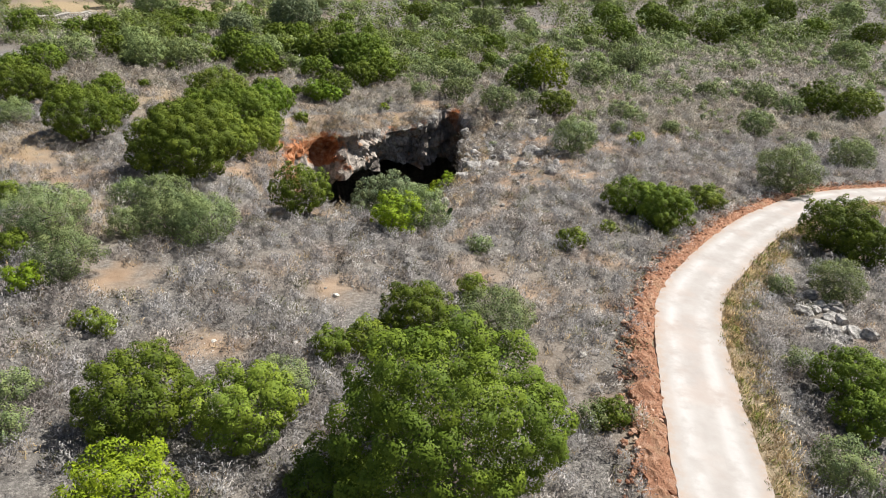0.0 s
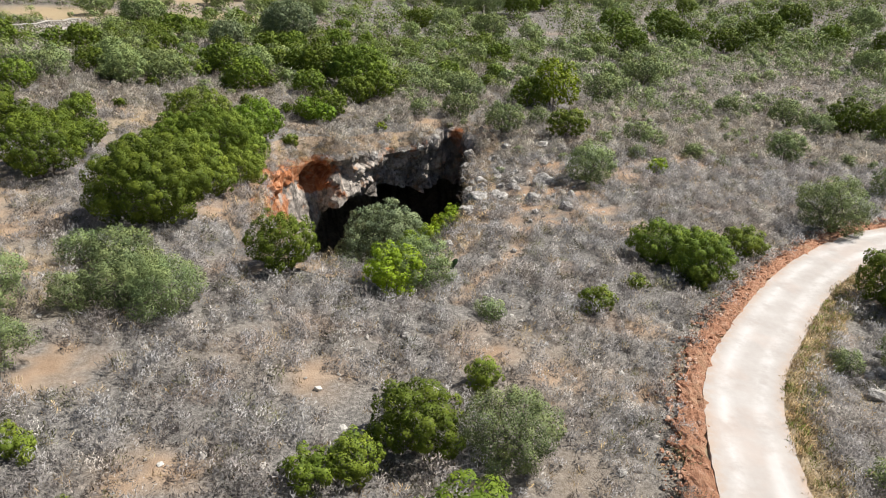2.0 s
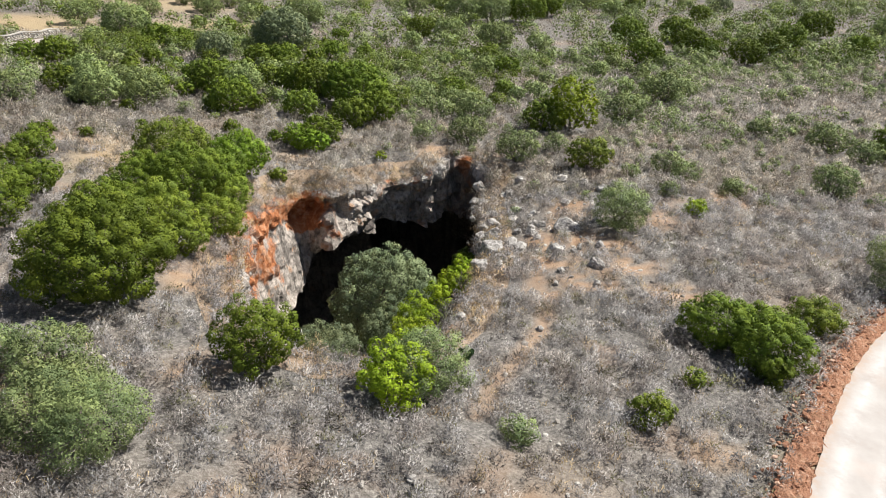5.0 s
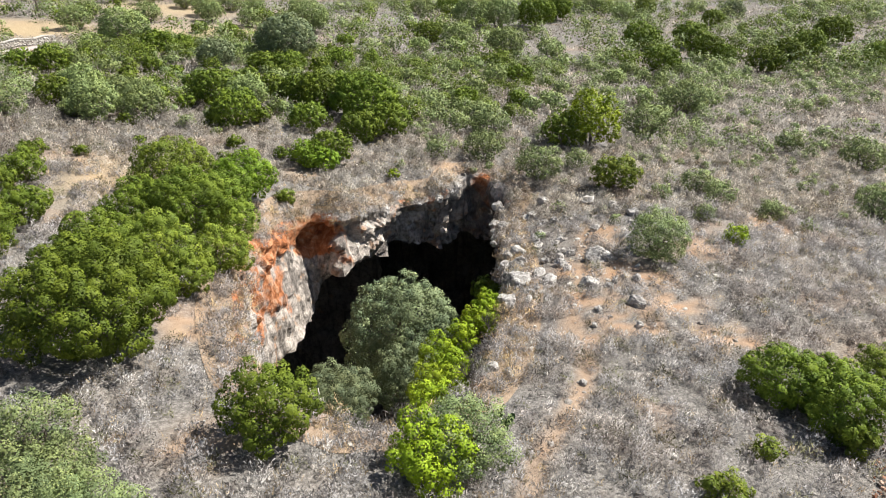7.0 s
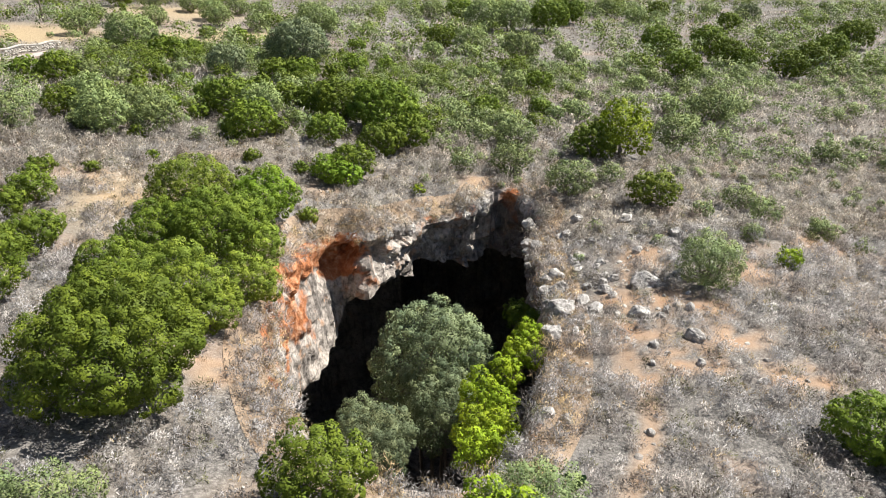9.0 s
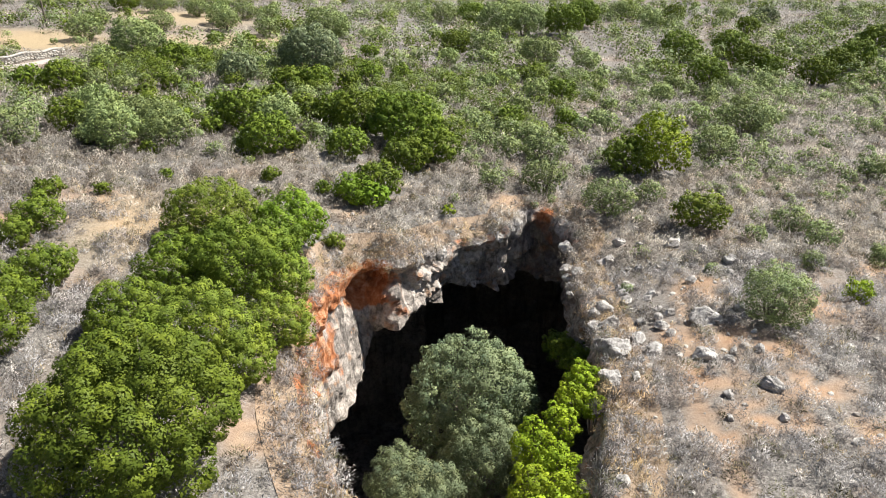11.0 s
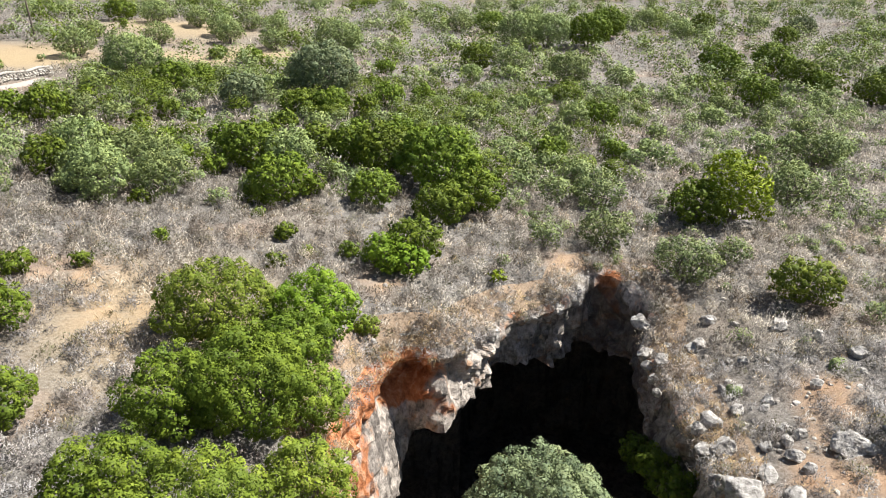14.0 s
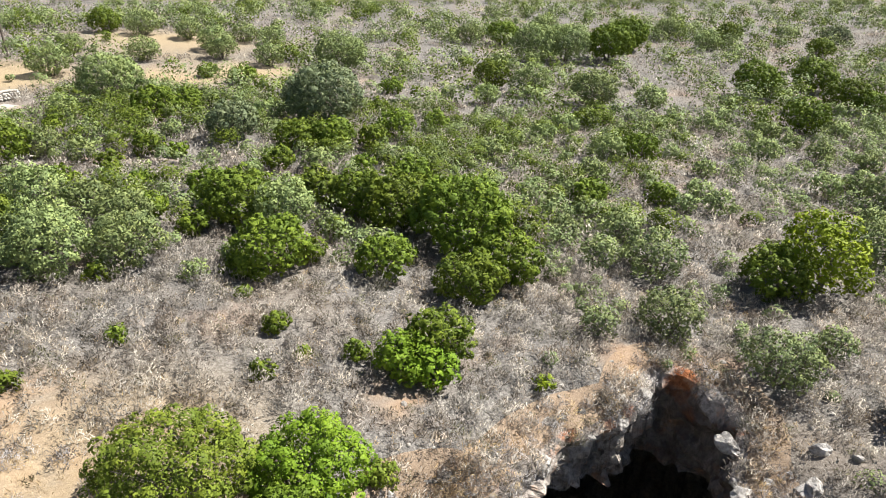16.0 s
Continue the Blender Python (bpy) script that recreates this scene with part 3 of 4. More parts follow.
def foliage(name, cloud, material, parent=None):
    """Leaves that take the light as a clump does."""
    V, F, N = cloud[:3]
    ob = solid(name, V, F, material, parent, "", True)
    if len(cloud) > 3:
        attribute(ob, "tone", cloud[3])
    a = ob.data.attributes.new("custom_normal", "FLOAT_VECTOR", "POINT")
    a.data.foreach_set("vector", N.astype(np.float32).ravel())
    return ob


def crown_puffs(r, h, lump, seed):
    """Centres, radii and outward ways of the leaf clumps of a crown of several lobes, r wide and h high, over its base at the origin; the last are the shaded insides of the lobes."""
    g = np.random.default_rng(seed)
    lobes = int(5 + min(11, 3.2 * r))
    turn = np.arange(lobes) * 2.39996 + g.random() * 6.28
    tall = np.clip(-0.25 + 1.2 * (np.arange(lobes) + g.random(lobes)) / lobes, -0.3, 0.95)
    ld = np.stack([np.cos(turn) * np.sqrt(1 - tall ** 2), np.sin(turn) * np.sqrt(1 - tall ** 2), tall], 1)
    lr = 0.30 + 0.16 * g.random(lobes) + 0.10 * lump * (g.random(lobes) - 0.5)
    lc = ld * (1.0 - lr * 0.95 - 0.16 * g.random(lobes))[:, None]
    lc, lr = np.vstack([lc, [(0, 0, 0.0)]]), np.append(lr, 0.60)
    clump = (0.16 + 0.050 * r) / r
    per = np.maximum(4, (2.1 * lr ** 2 / clump ** 2)).astype(int)
    P, W = [], []
    for c, rad, n in zip(lc, lr, per):
        i = np.arange(n) + 0.5
        tall, turn = 1 - 2 * i / n, i * 2.39996 + g.random() * 6.28
        d = np.stack([np.cos(turn) * np.sqrt(1 - tall ** 2), np.sin(turn) * np.sqrt(1 - tall ** 2), tall], 1)
        d = unit(d + 0.22 * g.normal(size=(n, 3)) + 0.45 * c)
        P.append(c + d * (rad * (0.86 + 0.24 * g.random(n)))[:, None])
        W.append(d)
    P, W = np.vstack(P), np.vstack(W)
    deep = np.min(np.linalg.norm(P[:, None] - lc[None], axis=2) / lr[None], axis=1)
    keep = np.flatnonzero((deep > 0.78) & (P[:, 2] > -0.55))
    keep = g.permutation(keep)[:620]
    P, W = P[keep], W[keep]
    pr = r * clump * (0.62 + 0.62 * g.random(len(P)))
    P, W, pr = np.vstack([P, lc]), np.vstack([W, unit(lc + (0, 0, 0.01))]), np.append(pr, r * lr * 0.74)
    pos = np.stack([P[:, 0] * r, P[:, 1] * r, h * 0.42 + P[:, 2] * h * 0.56], 1)
    pos[:, 2] = np.maximum(pos[:, 2], 0.6 * np.minimum(pr, 0.5))
    return pos, pr, W, len(lc)


def shares(radii, inner, total):
    """How many leaves each clump gets: by its surface, and the insides of the lobes over a quarter of all."""
    w = radii ** 2
    w[:-inner] *= 0.72 / w[:-inner].sum()
    w[-inner:] *= 0.28 / w[-inner:].sum()
    return np.maximum(4, (w * total).astype(int))


KIND = {
    "D": ("evergreen_bush", "dense dark-green evergreen bush on dry stony ground", "bush", 0.066, 1.0, 0.45),
    "B": ("evergreen_tree", "fresh green leafy small tree on dry stony ground", "tree", 0.068, 1.0, 0.45),
    "M": ("leafy_shrub", "yellowish-green rounded shrub among dry scrub", "shrub", 0.062, 0.95, 0.5),
    "Y": ("lime_green_bush", "bright lime-green leafy bush among dry scrub", "bush", 0.070, 0.85, 0.55),
    "O": ("wild_olive_bush", "feathery grey-green wild olive bush among dry scrub", "bush", 0.050, 0.6, 0.6),
    "P": ("wild_olive_bush", "pale yellowish-olive rounded bush on a far slope", "bush", 0.050, 0.75, 0.6),
    "G": ("silver_leaved_tree", "silvery grey-green leafy tree with rounded crown", "tree", 0.058, 1.0, 0.4),
}
PLANTED = []


def bush(kind, x, y, r, h=None, z=None, label="", buried=0.1):
    """A bush or small tree: several stems with limbs, and a crown of leaf clumps."""
    name, text, category, leaf, full, lump = KIND[kind]
    seed = len(PLANTED) + 11
    g = np.random.default_rng(seed)
    h = h or r * 1.5
    base = height(x, y) if z is None else z
    root = tagged(new(name), label or text, category)
    root.location = (x, y, base - 0.05)
    root.rotation_euler = (0, 0, g.random() * 6.28)
    leaf = leaf * (0.62 if y < 30 else 0.78 if y < 62 else 0.92) * min(2.5, max(1.0, math.hypot(max(y - 37, 0), 20) / 23))
    puffs, pr, ways, inner = crown_puffs(r, h, lump, seed)
    count = len(puffs)
    cover = (1.35 if r > 3 else 1.12) * full * 9.4 * r * r / 0.95
    leaf = max(leaf, math.sqrt(cover / (100000 if y < 20 else 46000)))
    total = cover / (leaf * leaf)
    foliage("crown", leaf_cloud(puffs, pr, shares(pr, inner, total), leaf, 0.7 if kind in "OGP" else 0.4, ways, 0.4 if kind in "OGP" else 0.08), LEAF[kind], root)
    paths = []
    stems = 3 if category == "tree" else 5
    for k in range(stems):
        a = 6.28 * (k + g.random() * 0.6) / stems
        foot = np.array([0.12 * r * math.cos(a), 0.12 * r * math.sin(a), -buried])
        fork = np.array([0.30 * r * math.cos(a), 0.30 * r * math.sin(a), h * 0.3])
        thick = 0.035 * r + 0.02
        paths.append([(foot, thick), ((foot + fork) / 2 + g.normal(size=3) * 0.04 * r, thick * 0.85), (fork, thick * 0.7)])
        for m in range(2):
            tip = puffs[g.integers(count)]
            paths.append([(fork, thick * 0.6), ((fork + tip) / 2 + g.normal(size=3) * 0.06 * r, thick * 0.4), (tip, thick * 0.15)])
    V, F = tubes(paths, 4)
    solid("trunk", V, F, BARK, root)
    PLANTED.append((x, y, r))
    return root
bush("D", 0.1, 14.2, 3.2, 5.4)
bush("D", -1.0, 22.8, 1.54)
bush("M", -2.8, 21.2, 0.94)
bush("O", 1.9, 22.4, 1.63)
bush("D", -4.1, 20.6, 0.77)
bush("D", -8.9, 15.7, 1.87)
bush("M", -5.8, 15.8, 1.65)
bush("O", -5.2, 17.8, 1.00)
bush("Y", -7.8, 12.0, 1.56)
bush("D", 5.7, 18.0, 0.66)
bush("O", 4.9, 17.8, 0.56)
bush("O", -13.3, 16.9, 0.69)
bush("O", -12.4, 15.1, 0.56)
bush("Y", -16.4, 23.6, 0.83)
bush("O", -15.3, 24.7, 1.38)
bush("O", -18.0, 28.4, 1.91)
bush("D", -18.7, 26.4, 0.97)
bush("M", -22.4, 32.7, 0.86)
bush("M", -13.0, 21.1, 0.51)
bush("M", -12.2, 20.8, 0.51)
bush("O", -14.6, 33.4, 1.48)
bush("O", -11.2, 29.6, 1.67)
bush("O", -14.8, 29.4, 1.07)
bush("O", -13.1, 30.2, 1.6, 2.2)
bush("O", -13.0, 31.9, 1.2)
bush("D", -7.7, 35.1, 1.70, 3.2)
bush("Y", -2.5, 33.8, 1.51)
bush("O", -1.4, 34.6, 1.70)
bush("D", -24.3, 45.7, 2.67)
bush("D", -32.5, 53.1, 2.38)
bush("D", 11.6, 39.6, 1.75, 2.4)
bush("D", 13.2, 37.6, 1.75, 2.7)
bush("D", 12.9, 36.4, 0.9, 1.4)
bush("D", 13.8, 39.9, 1.3, 2.0)
bush("M", 17.0, 41.2, 1.35, 1.7)
bush("O", 24.3, 45.8, 2.38)
bush("O", 33.1, 53.2, 1.82)
bush("O", 29.3, 62.8, 1.84)
bush("D", 22.5, 35.3, 2.23)
bush("D", 23.5, 33.4, 1.68)
bush("O", 19.0, 29.0, 1.37)
bush("O", 16.6, 29.2, 0.69)
bush("D", 15.1, 20.2, 1.54)
bush("O", 14.2, 22.2, 0.67)
bush("D", 14.6, 18.3, 1.15)
bush("O", 12.4, 15.6, 1.03)
bush("O", 1.9, 31.8, 0.66)
bush("M", 7.0, 33.4, 0.84)
bush("M", 9.5, 35.9, 0.49)
bush("M", 1.3, 26.1, 0.74)
bush("Y", 16.3, 56.1, 0.83)
bush("O", 21.4, 62.7, 0.66)
bush("D", -15.8, 40.1, 3.24)
bush("B", -15.3, 60.3, 2.24)
bush("M", -19.1, 58.8, 2.53)
bush("D", -16.4, 53.3, 2.50)
bush("M", -16.0, 46.4, 2.45)
bush("M", -13.6, 49.5, 1.70)
bush("D", -19.1, 47.8, 1.92)
bush("D", -24.5, 51.3, 1.55)
bush("D", -28.2, 55.4, 1.09)
bush("D", -30.2, 62.8, 0.92)
bush("D", -27.8, 64.5, 0.57)
bush("O", 10.7, 54.0, 2.03)
bush("M", 11.0, 66.2, 1.82)
bush("O", 13.8, 63.9, 0.78)
bush("O", 17.3, 66.5, 1.23)
bush("O", 17.9, 63.8, 1.17)
bush("O", 15.7, 60.2, 0.73)
bush("O", 20.7, 61.2, 0.93)
bush("Y", 11.6, 78.9, 2.8, 5.2)
bush("O", 5.6, 70.0, 1.94)
bush("O", 9.1, 71.7, 1.11)
bush("O", 17.8, 82.9, 2.37)
bush("O", 24.9, 93.1, 2.27)
bush("Y", -6.0, 68.7, 0.51)
bush("M", -13.0, 62.0, 0.70)
bush("B", -12.5, 68.3, 1.45)
bush("D", -10.9, 69.7, 1.75, 2.9)
bush("B", -11.1, 67.9, 1.2)
bush("D", -14.7, 69.0, 0.65)
bush("D", -13.8, 85.3, 2.81)
bush("D", -9.4, 83.0, 3.40)
bush("D", -6.9, 78.3, 2.13)
bush("D", -9.3, 75.9, 2.01)
bush("D", -14.0, 77.7, 1.77)
bush("D", -16.3, 86.8, 2.32)
bush("D", -19.6, 88.5, 2.00)
bush("D", -23.9, 84.1, 2.72)
bush("D", -20.4, 77.4, 2.37)
bush("D", -26.9, 87.6, 1.76)
bush("D", -18.8, 71.0, 0.68)
bush("D", -18.6, 67.1, 0.55)
bush("D", -21.2, 74.0, 0.40)
bush("M", -17.1, 68.8, 0.40)
bush("P", -33.4, 83.6, 1.61)
bush("P", -36.1, 82.8, 2.10)
bush("P", -28.1, 76.8, 2.16)
bush("P", -31.6, 75.4, 2.23)
bush("P", -24.7, 138.2, 3.80)
bush("G", -22.7, 111.1, 4.20)
bush("G", -29.7, 103.8, 2.54)
bush("D", -23.8, 102.0, 1.99)
bush("D", -20.5, 103.0, 2.03)
bush("P", -56.0, 123.6, 2.58)
bush("P", -44.5, 113.2, 3.42)
bush("O", 1.4, 74.1, 1.91)
bush("O", -2.5, 73.4, 1.03)
bush("D", 7.5, 104.5, 1.97)
bush("P", 4.5, 103.9, 1.82)
bush("O", 2.4, 80.7, 2.09)
bush("O", -0.9, 81.2, 1.41)
bush("P", 19.5, 105.2, 1.60)
bush("P", 31.2, 114.3, 1.51)
bush("P", 4.0, 154.5, 3.98)
bush("P", 8.6, 155.3, 4.01)
bush("D", -38.5, 108.6, 2.43)
bush("D", -36.9, 113.2, 1.73)
bush("D", -34.9, 127.4, 1.71)
bush("P", -44.0, 146.0, 2.45)
bush("P", -49.7, 152.3, 2.15)
bush("P", -41.2, 140.5, 2.33)
bush("P", -34.3, 138.5, 2.10)
bush("P", -37.4, 154.4, 2.20)
bush("P", -41.8, 154.6, 2.20)
bush("P", -50.1, 135.8, 2.21)
bush("P", -56.9, 153.6, 2.59)
bush("D", -63.1, 154.4, 2.61)
bush("P", -60.6, 138.2, 1.88)
bush("D", -40.0, 129.7, 1.40)
bush("P", -45.5, 105.4, 1.55)
bush("P", -42.7, 95.4, 1.77)
bush("D", -45.2, 102.7, 1.00)
bush("D", -35.1, 97.9, 1.40)
bush("D", -32.9, 98.1, 0.94)
bush("P", -39.0, 94.7, 1.32)
bush("D", -36.3, 93.2, 1.08)
bush("P", -35.4, 103.8, 1.02)
bush("P", -28.3, 110.5, 1.68)
bush("D", -17.2, 127.3, 1.38)
bush("D", -17.7, 117.1, 1.23)
bush("D", -15.2, 107.5, 1.90)
bush("D", -17.1, 103.7, 1.54)
bush("D", -11.5, 111.0, 1.43)
bush("P", -21.0, 96.7, 1.39)
bush("P", -19.4, 101.9, 0.88)
bush("D", -17.3, 96.6, 1.16)
bush("D", -13.1, 94.0, 1.77)
bush("P", -26.0, 94.7, 0.89)
bush("D", -24.2, 96.6, 1.38)
bush("D", -38.0, 89.0, 1.00)
bush("P", -39.4, 87.4, 1.16)
bush("D", -36.9, 81.5, 1.03)
bush("D", -29.5, 83.3, 1.26)
bush("D", -32.1, 89.0, 1.00)
bush("D", -26.1, 81.5, 1.04)
bush("P", -33.7, 75.8, 1.21)
bush("O", -31.6, 73.9, 0.87)
bush("D", -28.9, 74.7, 0.74)
bush("P", -24.2, 75.7, 0.76)
bush("D", -22.1, 76.6, 0.94)
bush("D", -18.4, 78.8, 0.99)
bush("D", -12.9, 80.4, 0.69)
bush("D", -4.3, 134.1, 2.59)
bush("P", 0.5, 130.8, 2.86)
bush("P", -5.5, 125.0, 1.69)
bush("P", 7.5, 126.6, 3.08)
bush("P", 2.2, 114.1, 1.49)
bush("P", -0.8, 109.2, 1.40)
bush("P", -6.3, 102.5, 1.27)
bush("P", 2.0, 98.0, 1.43)
bush("D", 0.4, 91.9, 1.51)
bush("O", -3.8, 93.3, 1.11)
bush("O", -2.8, 87.9, 1.41)
bush("O", -2.4, 85.2, 1.15)
bush("O", 1.4, 85.2, 1.53)
bush("D", 6.5, 93.2, 1.33)
bush("O", 9.7, 93.7, 1.34)
bush("P", 12.3, 100.3, 1.12)
bush("O", 7.7, 91.4, 1.08)
bush("O", 10.2, 91.3, 1.29)
bush("P", 21.0, 96.2, 1.41)
bush("P", 25.5, 106.3, 1.36)
bush("P", 31.9, 122.0, 1.32)
bush("P", 24.7, 110.5, 1.15)
bush("P", 23.7, 113.8, 1.49)
bush("P", 14.5, 126.4, 2.06)
bush("D", 15.9, 156.2, 4.05)
bush("D", 20.8, 165.4, 3.86)
bush("P", 8.0, 178.1, 2.65)
bush("D", -0.4, 166.2, 2.92)
bush("P", -6.2, 166.8, 2.44)
bush("P", 30.9, 176.5, 2.62)
bush("D", 41.3, 173.3, 2.57)
bush("P", 34.8, 166.1, 2.44)
bush("G", 58.3, 168.5, 2.48)
bush("D", 50.5, 158.2, 2.30)
bush("D", 30.3, 133.5, 3.32)
bush("D", 39.8, 137.9, 3.08)
bush("D", 39.1, 127.6, 2.78)
bush("D", 40.9, 125.5, 2.05)
bush("P", 24.3, 126.6, 1.38)
bush("O", 21.2, 89.1, 1.25)
bush("P", 24.0, 96.5, 1.41)
bush("P", 28.4, 103.2, 1.30)
bush("O", 27.2, 95.0, 1.91)
bush("D", 29.2, 117.1, 2.77)
bush("D", 44.3, 118.0, 2.79)
bush("D", 55.0, 128.7, 3.02)
bush("D", 63.9, 123.9, 2.43)
bush("D", 64.7, 139.8, 3.26)
bush("P", 58.9, 103.1, 2.47)
bush("D", 69.1, 115.8, 2.74)
bush("D", 39.7, 72.3, 2.39)
bush("M", 42.7, 70.1, 2.32)
bush("O", 36.2, 70.9, 1.47)
bush("O", 34.9, 75.0, 1.85)
bush("D", 50.8, 125.4, 2.46)
bush("P", 76.2, 136.9, 3.19)
bush("O", 30.3, 79.3, 1.30)
bush("O", 33.9, 61.1, 0.78)
bush("D", -37.8, 66.5, 2.13)
bush("D", -39.4, 64.2, 1.55)
bush("O", -38.2, 73.2, 2.04)
bush("D", -36.4, 78.4, 1.87)
bush("P", -32.9, 77.4, 2.16)
bush("P", -30.0, 81.1, 1.94)
bush("D", -43.9, 92.8, 2.18)
bush("D", -3.0, 13.4, 1.27)
bush("O", -16.6, 33.7, 1.04)
bush("D", -34.5, 58.6, 1.43)
bush("D", -28.0, 57.5, 1.41)
bush("O", -30.0, 47.1, 1.37)
bush("D", -29.6, 53.4, 1.54)
bush("P", -20.9, 83.4, 2.33)
bush("D", -25.4, 68.7, 0.56)


# Bushes and trees in the sinkhole and on its edge.
bush("G", -4.8, 55.6, 3.9, 9.4, -10.2, "silvery grey-green tree growing up out of the sinkhole", 11.0)
bush("G", -4.2, 51.6, 2.5, 5.6, -8.8, "silvery grey-green tree low inside the sinkhole", 11.0)
bush("G", -8.3, 48.6, 2.0, 4.4, -7.2, "silvery grey-green bush low inside the sinkhole", 8.0)
bush("G", -7.2, 45.2, 2.0, 4.4, -4.6, "silvery grey-green bush on the sinkhole's inner edge", 8.0)
bush("Y", 0.6, 50.9, 0.85, 1.7, -0.9, "lime-green leafy bush on the sinkhole's inner edge", 1.0)
bush("Y", -0.2, 49.3, 0.95, 1.9, -1.1, "lime-green leafy bush on the sinkhole's inner edge", 1.0)
bush("Y", 0.6, 48.6, 0.65, 1.4, -0.6, "lime-green leafy bush on the sinkhole's inner edge", 1.0)
bush("Y", -1.1, 47.8, 0.90, 1.9, -1.1, "lime-green leafy bush on the sinkhole's inner edge", 1.0)
bush("Y", -2.3, 46.9, 1.05, 2.3, -1.8, "lime-green leafy bush on the sinkhole's inner edge", 1.0)
bush("Y", -1.5, 45.3, 0.90, 2.0, -1.2, "lime-green leafy bush on the sinkhole's inner edge", 1.0)
bush("Y", -2.7, 44.0, 1.10, 2.6, -1.6, "lime-green leafy bush on the sinkhole's inner edge", 1.0)
bush("Y", -1.6, 42.8, 0.95, 2.2, -0.5, "lime-green leafy bush on the sinkhole's inner edge", 1.0)
bush("Y", -2.6, 41.4, 1.15, 2.8, -0.6, "lime-green leafy bush on the sinkhole's inner edge", 1.0)
bush("Y", -1.5, 40.6, 0.75, 1.8, 0.4, "lime-green leafy bush on the sinkhole's inner edge", 1.0)
bush("D", -52.6, 90.5, 2.2)
bush("D", -47.6, 93.2, 1.8)
bush("D", 1.1, 57.6, 1.15, 2.4, -4.6, "dark bush clinging to the shaded cliff")
bush("D", 1.4, 55.4, 1.1, 2.2, -3.8, "dark bush clinging to the shaded cliff")
bush("D", 0.9, 59.8, 1.0, 2.2, -5.8, "dark bush clinging to the shaded cliff")
bush("D", 1.2, 53.2, 1.0, 2.0, -3.3, "dark bush clinging to the shaded cliff")
# The thicket beside the sinkhole.
bush("D", -17.5, 43.6, 2.2)
bush("M", -14.4, 54.2, 1.7)
bush("D", -18.6, 52.4, 2.0)
bush("D", -15.5, 57.1, 1.9)
bush("M", -14.3, 45.6, 1.5)
bush("D", 8.9, 78.4, 2.2, 3.2)

# ---- ground cover ----
def free(x, y, gap=0.0):
    """Which places lie on open ground: off the road, its bank and the sinkhole."""
    ok = (nearest(x, y, ROAD) > 2.15 + gap) & ~inside(x, y, RIM) & (nearest(x, y, FAR_TRACK) > 1.9 + gap)
    return ok


def places(n, x0, x1, y0, y1, keep):
    x, y = rng.uniform(x0, x1, n), rng.uniform(y0, y1, n)
    k = keep(x, y)
    return x[k], y[k]


def tufts(x, y, size, blades, width, long, upright, flat=0.75, lift=None):
    """Twiggy mounds: each a dome of short, thin, tangled slivers, long metres long and twice width wide. Gives corners, faces, soft normals and a tone for each mound."""
    n = len(x)
    z = heights(x, y) if lift is None else lift
    grow = 0.50 + 1.0 * rng.random(n) ** 1.6
    many = np.maximum(6, blades * grow ** 1.6).astype(int)
    c = np.repeat(np.stack([x, y, z], 1), many, axis=0)
    ss = np.repeat(size * grow, many)[:, None]
    tall = np.repeat(flat * (0.65 + 0.7 * rng.random(n)), many)[:, None]
    m = len(c)
    d = unit(rng.normal(size=(m, 3)))
    d[:, 2] = np.abs(d[:, 2])
    wob = np.repeat(rng.random(n) * 6.28, many)
    turn = np.arctan2(d[:, 1], d[:, 0])
    lobe = (1 + 0.22 * np.sin(3 * turn + wob) + 0.14 * np.sin(5 * turn - 2 * wob))[:, None]
    p = c + d * ss * lobe * np.hstack([np.ones((m, 2)), tall]) * (0.45 + 0.55 * rng.random((m, 1)) ** 0.6)
    way = unit(0.6 * d + 0.55 * rng.normal(size=(m, 3)) + np.array([0, 0, upright]))
    side = unit(np.cross(way, rng.normal(size=(m, 3))))
    w = width * (0.6 + 0.8 * rng.random((m, 1)))
    ln = long * (0.5 + rng.random((m, 1)))
    a = p - way * ln * 0.6
    V = np.stack([a - side * w, a + side * w, p + way * ln * 0.4], 1)
    flip = rng.random(m) < 0.5
    V[flip] = np.stack([a, p + way * ln * 0.4 + side * w, p + way * ln * 0.4 - side * w], 1)[flip]
    V[:, :, 2] = np.maximum(V[:, :, 2], c[:, None, 2] - 0.04)
    N = unit(d * np.array([1, 1, 1.0]) + 0.14 * rng.normal(size=(m, 3)))
    away = np.einsum("ij,ij->i", np.cross(V[:, 1] - V[:, 0], V[:, 2] - V[:, 0]), N) < 0
    V[away] = V[away][:, [0, 2, 1]]
    return V.reshape(-1, 3), np.arange(m * 3).reshape(-1, 3), np.repeat(N, 3, axis=0), np.repeat(np.repeat(rng.random(n), many), 3)


def cover_map(x, y):
    bare = np.array([-0.05 + 0.45 * fbm(a * 0.13, b * 0.13, 5.0, 4) for a, b in zip(x, y)])
    for px, py, rr in PATCHES:
        bare = np.maximum(bare, 0.95 * np.exp(-((x - px) ** 2 + (y - py) ** 2) / rr ** 2))
    return np.clip(bare, 0, 1.2)


